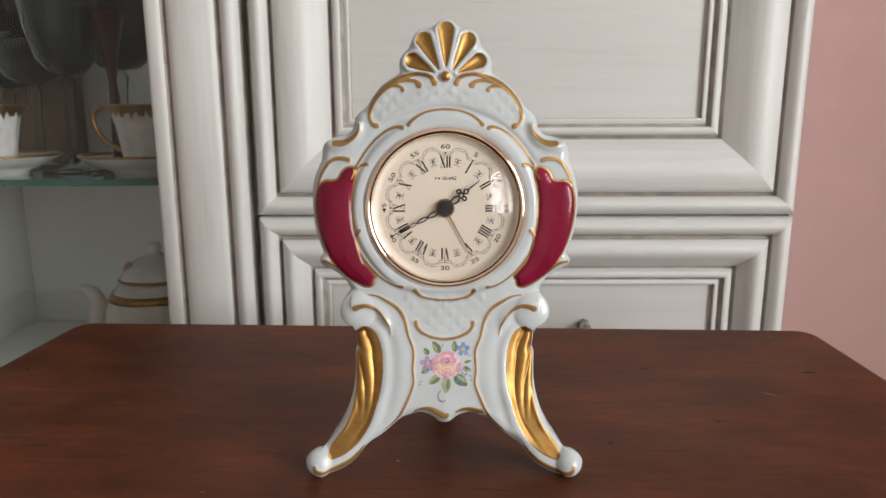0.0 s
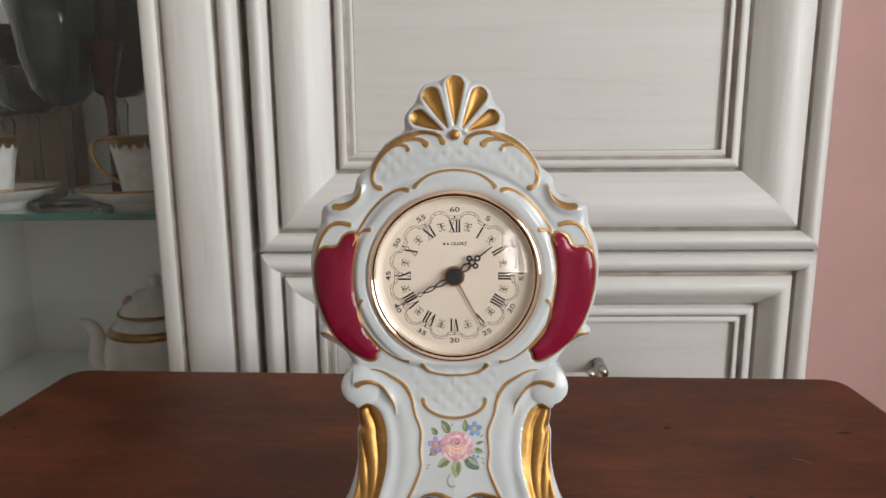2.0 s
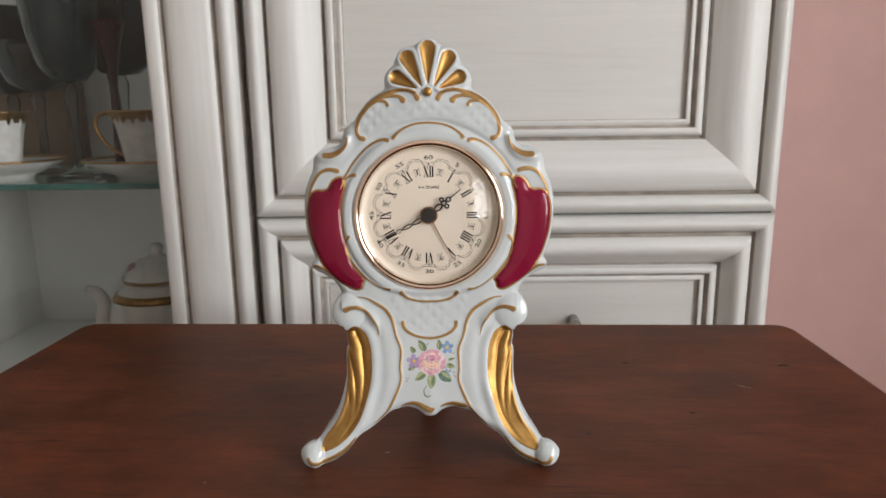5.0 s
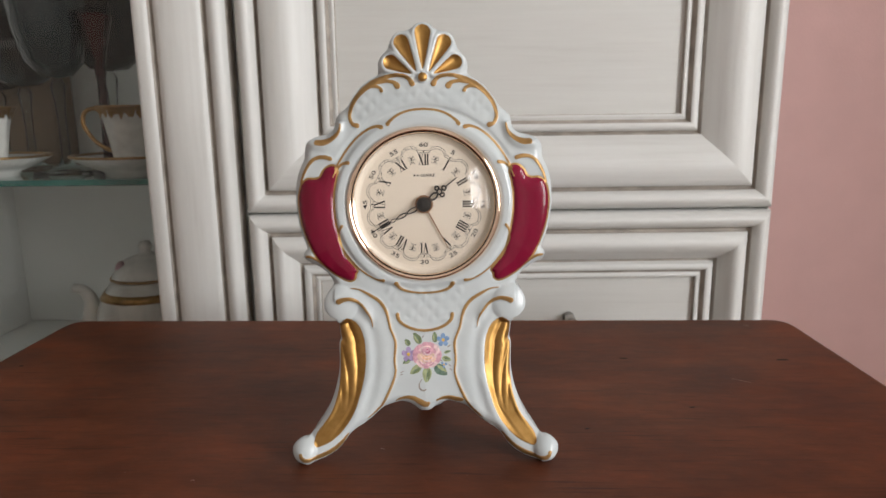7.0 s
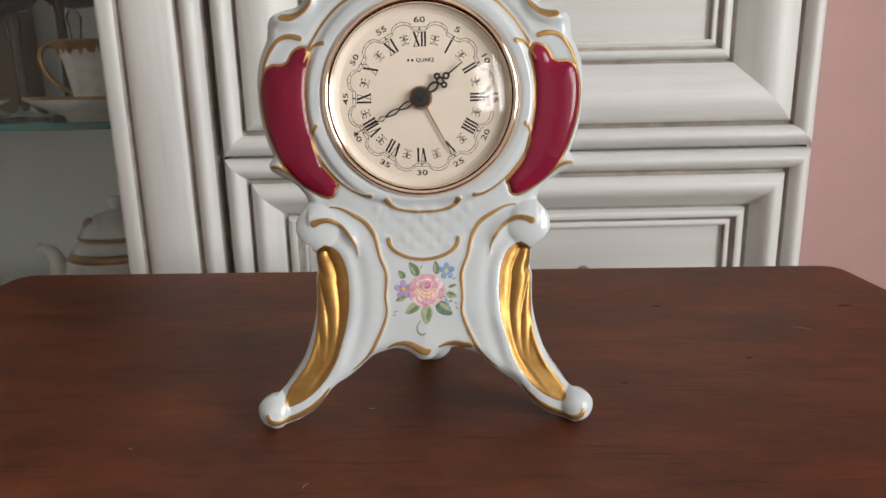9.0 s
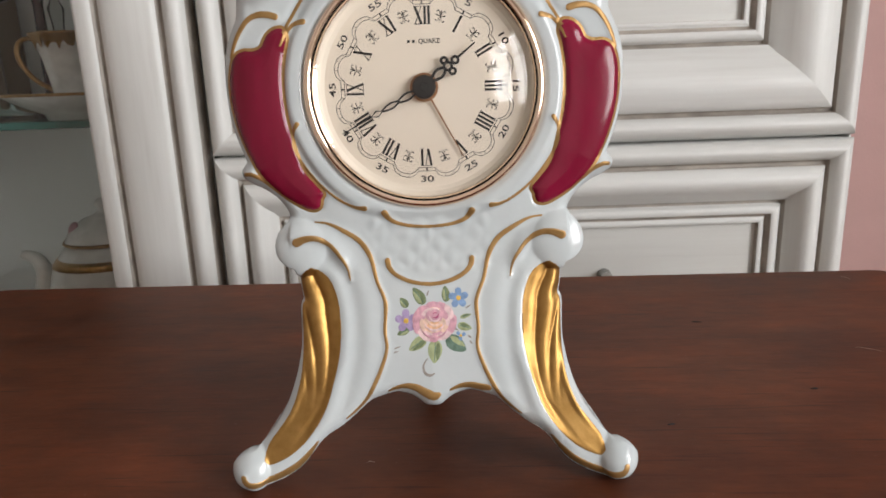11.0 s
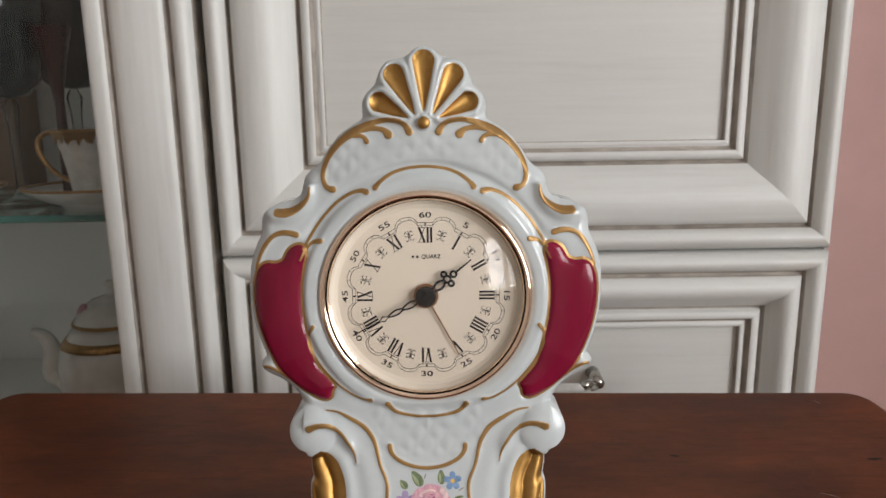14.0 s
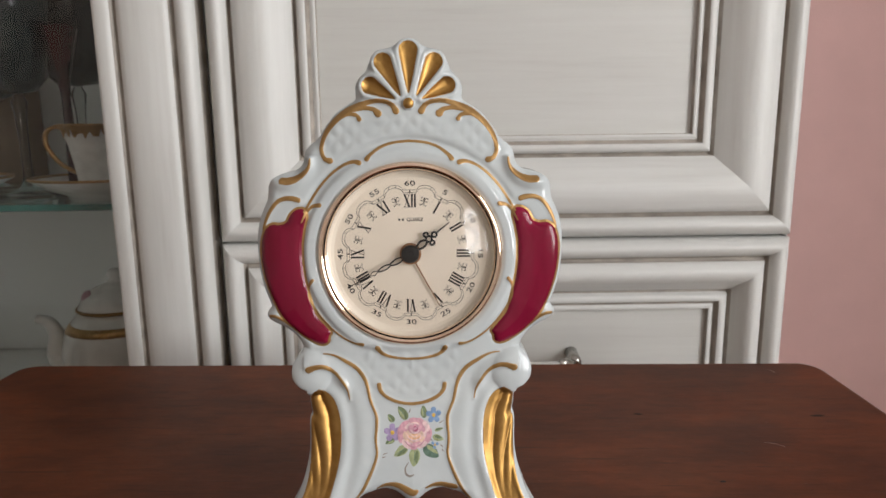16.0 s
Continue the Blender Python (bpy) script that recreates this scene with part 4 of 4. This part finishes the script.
def bouquet(clock):
    rng = random.Random(4)
    leaf = "painted_leaf"
    for x, z, a, b, t, col in ((-4.0, 59.8, 2.5, 1.5, 125, "leaf_green"), (5.0, 60.2, 2.0, 1.2, 95, "leaf_green"), (-9.0, 57.8, 1.5, 1.1, 130, "leaf_green"), (-9.4, 48.6, 1.7, 1.0, 205, "leaf_green"),
                               (-4.8, 44.6, 2.7, 1.6, 215, "leaf_light"), (0.9, 42.0, 2.9, 2.0, 265, "leaf_light"), (8.0, 44.2, 3.0, 2.1, 325, "leaf_blue"), (11.0, 49.6, 1.9, 1.1, 345, "leaf_light"), (11.4, 53.0, 1.5, 0.6, 15, "leaf_light")):
        a, b = a * 1.3, b * 1.35
        body = dab(leaf, clock, col, x, z, a, b, t, 0, 0.5)
        c, s = math.cos(radians(t)), math.sin(radians(t))
        dab("leaf_light_stroke", body, "leaf_light" if col != "leaf_light" else "leaf_green", x - 0.35 * b * s, z + 0.35 * b * c, a * 0.75, b * 0.36, t, 1, 0.5)
        dab("leaf_vein", body, "leaf_blue", x, z, a * 0.9, 0.14, t, 2)
    for x, z, a, t in ((-11.5, 43.6, 1.2, 20), (-12.0, 42.2, 0.9, 15), (12.6, 46.4, 0.9, 320), (13.0, 44.6, 0.8, 310), (12.4, 56.0, 1.2, 30), (-1.0, 60.6, 1.0, 70), (8.0, 49.0, 1.3, 330)):
        dab("painted_sprig", clock, "sepia", x, z, a, 0.3, t, 0, 0.6)
    tail = spline([(-1.6, 40.0, 0.2), (-3.0, 37.6, 0.4), (-2.6, 35.2, 0.5), (-0.9, 34.4, 0.5), (0.6, 35.0, 0.25)], 5)
    patch("painted_stem", clock, ENAMEL["sepia"], stroke_sd(tail), *box_of(tail), False, 0.06, 0.2)
    for cx, cz, col, n, rad in ((9.2, 58.8, "petal_blue", 5, 1.9), (-8.4, 52.0, "petal_lilac", 5, 2.1), (9.6, 46.9, "petal_blue", 3, 1.0)):
        for k in range(n):
            t = 360 * k / n + 20
            dab("small_petal", clock, col, cx + rad * math.cos(radians(t)), cz + rad * math.sin(radians(t)), rad * 0.78, rad * 0.55, t, 1, -0.3)
        dab("flower_eye", clock, "flower_yellow", cx, cz, rad * 0.42, rad * 0.42, 0, 3)
    # the rose: outer ring of petals, cup and heart
    rose = dab("painted_rose", clock, "rose_pale", 1.0, 51.8, 6.6, 5.9, 0, 2)
    for k in range(11):
        t = 360 * k / 11 + rng.uniform(-8, 8)
        rx, rz = 6.0 * math.cos(radians(t)), 5.0 * math.sin(radians(t)) - 0.3
        dab("petal", rose, rng.choice(("rose_pink", "rose_pale", "rose_pink")), 1.0 + rx, 51.8 + rz, 2.6, 1.5, t + 78, 3 + k % 2, 0.2)
    for k in range(9):
        t = 40 * k + rng.uniform(-6, 6)
        dab("petal", rose, ("rose_pale", "rose_pink", "rose_cream")[k % 3], 1.0 + 4.0 * math.cos(radians(t)), 51.7 + 3.4 * math.sin(radians(t)), 2.1, 1.2, t + 82, 5 + k % 2, 0.2)
    dab("petal", rose, "rose_cream", 1.0, 50.9, 3.9, 3.2, 0, 7)
    dab("petal", rose, "rose_peach", 1.0, 50.0, 3.0, 1.8, 0, 8)
    dab("petal", rose, "rose_pink", 1.1, 53.5, 3.0, 2.1, 0, 9)
    for layer, (cx, cz, rad, a0, a1, wide, col) in enumerate(((1.0, 52.2, 3.5, 195, 345, 0.55, "rose_pale"), (1.1, 53.0, 2.7, 190, 350, 0.5, "rose_cream"), (1.2, 53.6, 1.9, 170, 340, 0.45, "rose_pale"), (1.2, 53.8, 1.9, 20, 160, 0.4, "rose_pale"), (1.3, 53.9, 1.1, 200, 380, 0.35, "rose_deep"), (1.3, 53.9, 0.5, 0, 200, 0.3, "rose_deep"), (1.0, 51.0, 4.6, 200, 340, 0.45, "rose_pink"))):
        arc = np.array([(cx + rad * math.cos(radians(v)), cz + rad * math.sin(radians(v)), wide * math.sin(math.pi * (0.08 + 0.84 * i / 10))) for i, v in enumerate(np.linspace(a0, a1, 11))])
        patch("petal_edge", rose, ENAMEL[col], stroke_sd(arc), *box_of(arc, 0.8), False, 0.36 + 0.02 * layer, 0.16)


# ---- the dial, in its own millimetres: right, up, out of the face
AXES = [Vector((1, 0, -TILT)).normalized(), Vector((TILT, 0.075, 1)).normalized(), Vector((0, -1, 0.075)).normalized()]
DIAL = Matrix.Translation((SHIFT + TILT * DIAL_UP * SIZE / 1000, float(lean(np.array(DIAL_UP))), 0.75 + DIAL_UP * SIZE / 1000)) @ Matrix([(*[a[i] for a in AXES], 0) for i in range(3)] + [(0, 0, 0, 1)]) @ Matrix.Scale(SIZE / 1000, 4)


def dial_part(name, bm, material, parent, label="", smooth=False):
    bmesh.ops.recalc_face_normals(bm, faces=bm.faces[:])
    bm.transform(DIAL)
    mesh = bpy.data.meshes.new(name)
    bm.to_mesh(mesh)
    bm.free()
    return finish(name, mesh, material, parent, label, smooth)


def ribbon(bm, pts, width, z0, z1, closed=False):
    """A flat bar of a given width along points in the plane."""
    n = len(pts)
    p = [Vector(q[:2]) for q in pts]
    wide = width if isinstance(width, (list, tuple)) else [width] * n
    rows = []
    for i in range(n):
        a, b = (p[(i - 1) % n], p[(i + 1) % n]) if closed else (p[max(i - 1, 0)], p[min(i + 1, n - 1)])
        d = (b - a).normalized()
        o = Vector((-d.y, d.x)) * wide[i] / 2
        rows.append([bm.verts.new((*(p[i] + o), z0)), bm.verts.new((*(p[i] - o), z0)), bm.verts.new((*(p[i] - o), z1)), bm.verts.new((*(p[i] + o), z1))])
    for a, b in list(zip(rows, rows[1:])) + ([(rows[-1], rows[0])] if closed else []):
        for k in range(4):
            bm.faces.new((a[k], a[(k + 1) % 4], b[(k + 1) % 4], b[k]))
    if not closed:
        bm.faces.new(rows[0]), bm.faces.new(rows[-1][::-1])
    return bm


def circle(cx, cy, r, n=20):
    return [(cx + r * math.cos(2 * math.pi * k / n), cy + r * math.sin(2 * math.pi * k / n)) for k in range(n)]


def turn2(deg, r=0.0):
    """Towards an hour: turns clockwise and moves out by r."""
    return Matrix.Rotation(radians(-deg), 4, "Z") @ Matrix.Translation((0, r, 0))


def numeral(text, height_mm):
    """A Roman numeral with thick and thin strokes and serifs."""
    bm = bmesh.new()
    h = height_mm / 2
    widths = {"I": 1.25, "V": 2.8, "X": 3.0}
    x = -sum(widths[c] for c in text) / 2
    for c in text:
        w = widths[c]
        m = x + w / 2
        bars = {"I": [((m, -h), (m, h), 0.75)], "V": [((m - w * 0.34, h), (m + 0.05, -h), 0.75), ((m + w * 0.34, h), (m - 0.05, -h), 0.26)],
                "X": [((m - w * 0.34, h), (m + w * 0.34, -h), 0.78), ((m + w * 0.34, h), (m - w * 0.34, -h), 0.26)]}[c]
        for a, b, wide in bars:
            ribbon(bm, [a, b], wide, 0.02, 0.06)
        for y, s in ((h, 1), (-h, 1 if c != "V" else 0)):
            if s:
                ribbon(bm, [(m - w * 0.46, y), (m + w * 0.46, y)], 0.2, 0.022, 0.062)
        x += w
    return bm


def lettering(text, size, bold=0.0):
    """Words in the built-in font as a mesh, centred."""
    curve = bpy.data.curves.new("lettering", "FONT")
    curve.body, curve.size, curve.align_x, curve.align_y, curve.extrude, curve.resolution_u = text, size, "CENTER", "CENTER", 0.02, 3
    curve.offset = bold
    ob = bpy.data.objects.new("lettering", curve)
    scene.collection.objects.link(ob)
    mesh = bpy.data.meshes.new_from_object(ob.evaluated_get(bpy.context.evaluated_depsgraph_get()))
    bm = bmesh.new()
    bm.from_mesh(mesh)
    bpy.data.objects.remove(ob), bpy.data.curves.remove(curve), bpy.data.meshes.remove(mesh)
    bm.transform(Matrix.Translation((0, 0, 0.04)))
    return bm


def clock_face(clock):
    dial_part("bezel", lathe([(35.3, 0.4), (35.35, 2.4), (35.7, 3.2), (36.2, 3.9), (36.8, 4.4), (37.5, 4.4), (38.2, 3.9), (38.7, 2.8), (38.9, 0.9), (39.0, -4.5), (35.3, -4.5)], 128, closed=True), BRASS, clock, "polished rose-gold bezel", True)
    dial = dial_part("dial", lathe([(0, -0.4), (32.3, -0.4), (33.6, 0.1), (34.8, 1.3), (35.3, 2.2), (35.3, -1.5), (0, -1.5)], 128), CREAM, clock, "cream dial with black Roman numerals", False)
    for k, text in enumerate(("XII", "I", "II", "III", "IIII", "V", "VI", "VII", "VIII", "IX", "X", "XI")):
        bm = numeral(text, 5.4)
        bm.transform(Matrix.Translation((0, 0, -0.4)) @ turn2(30 * k, 22.4))
        dial_part("numeral", bm, INK, dial)
        bm = lettering(str(5 * k if k else 60), 2.9, 0.035)
        bm.transform(Matrix.Translation((0, 0, -0.4)) @ turn2(30 * k, 29.6) @ Matrix.Rotation(math.pi if 4 <= k <= 8 else 0, 4, "Z") @ Matrix.Diagonal((1.62, 1.02, 1, 1)))
        dial_part("minute_number", bm, INK, dial)
        # fleur between the hours
        bm = bmesh.new()
        ribbon(bm, [(0, -1.5), (0, -0.1), (0, 0.9), (0, 1.75)], [0.12, 0.16, 0.36, 0.1], 0.02, 0.05)
        for s in (-1, 1):
            ribbon(bm, spline([(s * 0.22, 0.0), (s * 0.35, 0.9), (s * 0.8, 1.5), (s * 1.25, 1.05)], 4).tolist(), [0.12] * 4 + [0.18] * 5 + [0.26] * 4, 0.02, 0.052)
            ribbon(bm, spline([(s * 0.22, 0.0), (s * 0.4, -0.9), (s * 0.85, -1.4), (s * 1.15, -0.95)], 4).tolist(), [0.12] * 4 + [0.16] * 5 + [0.24] * 4, 0.02, 0.052)
            ribbon(bm, [(s * 0.35, 0.1), (s * 0.9, 0.15), (s * 1.45, 0.35)], [0.12, 0.3, 0.1], 0.02, 0.051)
        bm.transform(Matrix.Translation((0, 0, -0.4)) @ turn2(30 * k + 15, 22.6) @ Matrix.Diagonal((1.2, 1.2, 1, 1)))
        dial_part("fleur", bm, INK, dial)
    # scalloped minute track: two lines with cross ticks
    def track(deg):
        a = (deg + 15) % 30 - 15
        if abs(a) < 6.6:
            return 26.9 / math.cos(radians(a))
        return 27.0 + 2.6 * math.sqrt(max(0.0, 1 - ((abs(a) - 15) / 8.4) ** 2))
    for inner in (0.0, 1.15):
        bm = bmesh.new()
        ribbon(bm, [((track(d) - inner) * math.sin(radians(d)), (track(d) - inner) * math.cos(radians(d))) for d in np.arange(0, 360, 1.0)], 0.19, -0.38, -0.35, True)
        dial_part("minute_track", bm, INK, dial)
    bm = bmesh.new()
    for k in range(60):
        a, r = radians(6 * k), track(6 * k)
        ribbon(bm, [((r - 1.15) * math.sin(a), (r - 1.15) * math.cos(a)), (r * math.sin(a), r * math.cos(a))], 0.5 if k % 5 == 0 else 0.13, -0.38, -0.345)
    dial_part("minute_ticks", bm, INK, dial)
    word = lettering("QUARZ", 2.05, 0.03)
    word.transform(Matrix.Translation((2.0, 14.4, -0.4)))
    dial_part("dial_word", word, INK, dial)
    bm = bmesh.new()
    for x in (-4.6, -3.0):
        ribbon(bm, [(x - 0.42, 14.4), (x + 0.42, 14.4)], 0.9, -0.38, -0.35)
    dial_part("maker_bars", bm, INK, dial)

    # hands: the alarm hand, the hour hand and the minute hand, with their hub
    bm = bmesh.new()
    ribbon(bm, [(0, 3.0), (0, 14.0), (0, 25.6)], [0.62, 0.52, 0.26], 0.35, 0.6)
    bm.transform(turn2(151.4))
    hand = dial_part("alarm_hand", bm, COPPER, clock, "thin copper-coloured alarm hand")
    dial_part("alarm_disc", lathe([(0, 0.9), (4.3, 0.9), (4.6, 0.6), (4.6, 0.3), (0, 0.3)], 40), COPPER, hand)
    bm = bmesh.new()
    ribbon(bm, spline([(0.0, 2.4), (0.75, 4.2), (1.35, 6.0), (1.1, 7.6), (0, 8.9), (-1.1, 7.6), (-1.35, 6.0), (-0.75, 4.2)], 4, True).tolist(), 0.9, 1.2, 1.5, True)
    for x, y, r in ((0, 10.0, 1.25), (-2.15, 10.2, 0.95), (2.15, 10.2, 0.95), (0, 13.0, 1.05)):
        ribbon(bm, circle(x, y, r), 0.85, 1.2, 1.5, True)
    ribbon(bm, [(0, 13.9), (0, 18.0), (0, 21.3)], [0.75, 0.6, 0.4], 1.2, 1.5)
    bm.transform(turn2(51))
    dial_part("hour_hand", bm, HAND_BLACK, clock, "black pierced hour hand")
    bm = bmesh.new()
    ribbon(bm, spline([(0, 2.6), (0.8, 4.6), (1.05, 6.4), (0.6, 8.6), (0, 9.6), (-0.6, 8.6), (-1.05, 6.4), (-0.8, 4.6)], 4, True).tolist(), 0.62, 2.0, 2.3, True)
    ribbon(bm, spline([(0, 9.4), (0.7, 11.0), (0.85, 12.4), (0.5, 14.4), (0, 15.6), (-0.5, 14.4), (-0.85, 12.4), (-0.7, 11.0)], 4, True).tolist(), 0.58, 2.0, 2.3, True)
    ribbon(bm, [(0, 15.4), (0.95, 17.4), (0, 19.4), (-0.95, 17.4)], 0.45, 2.0, 2.3, True)
    ribbon(bm, [(0, 19.2), (0, 24.0), (0, 30.3)], [0.5, 0.45, 0.3], 2.0, 2.3)
    bm.transform(turn2(242.2))
    dial_part("minute_hand", bm, HAND_BLACK, clock, "black pierced minute hand")
    dial_part("hand_hub", lathe([(0, 3.4), (1.2, 3.4), (1.4, 3.0), (3.3, 2.9), (3.75, 2.5), (3.75, 0.9), (0, 0.9)], 40), HAND_BLACK, clock, "black hub of the hands")
    cap, back = [], []
    for k in range(13):
        r = 35.3 * k / 12
        cap.append((r, 3.3 + 8.6 * (1 - (r / 35.3) ** 2)))
        back.append((r * 0.992, 2.95 + 8.45 * (1 - (r / 35.3) ** 2)))
    lens = dial_part("domed_lens", lathe(cap + back[::-1], 96), LENS, clock, "clear domed lens", True)
    lens.visible_shadow = False


def porcelain_clock():
    clock = empty("mantel_clock")
    clock_body(clock)
    clock_decoration(clock)
    bouquet(clock)
    clock_face(clock)
    # feet rest on the table; the third leg stands behind
    for x in (-0.0540, 0.0540):
        y = float(lean(np.array(6.0)))
        part("foot_pad", lathe([(0, -0.0066), (0.0030, -0.0066), (0.0046, -0.0048), (0.0050, -0.002), (0.0042, 0.0012), (0.0020, 0.0028), (0, 0.003)], 28, Matrix.Translation((x + SHIFT, y + 0.0035, 0.7566)) @ Matrix.Diagonal((0.95, 1.35, 1, 1))), PORCELAIN, clock, smooth=True)
    path = spline([(0.0, 0.335, 0.835), (0.0005, 0.339, 0.812), (0.001, 0.342, 0.788), (0.0015, 0.343, 0.768), (0.0018, 0.3425, 0.758), (0.0018, 0.342, 0.7502)], 6)
    bm = tube(path, [(0.0135 - 0.0055 * (k / (len(path) - 1))) * (1 - max(0, (k - len(path) + 7) / 8) ** 2) for k in range(len(path))], 20)
    part("rear_leg", bm, PORCELAIN, clock, "plain white rear leg", True)
    part("movement_case", lathe([(0, 0), (34, 0), (34, -26), (32, -28), (0, -28)], 48, DIAL @ Matrix.Translation((0, 0, -5))), INK, clock, "black quartz movement case")
    return tagged(clock, "white and gold rococo porcelain mantel clock with crimson panels and rose", "clock")


porcelain_clock()
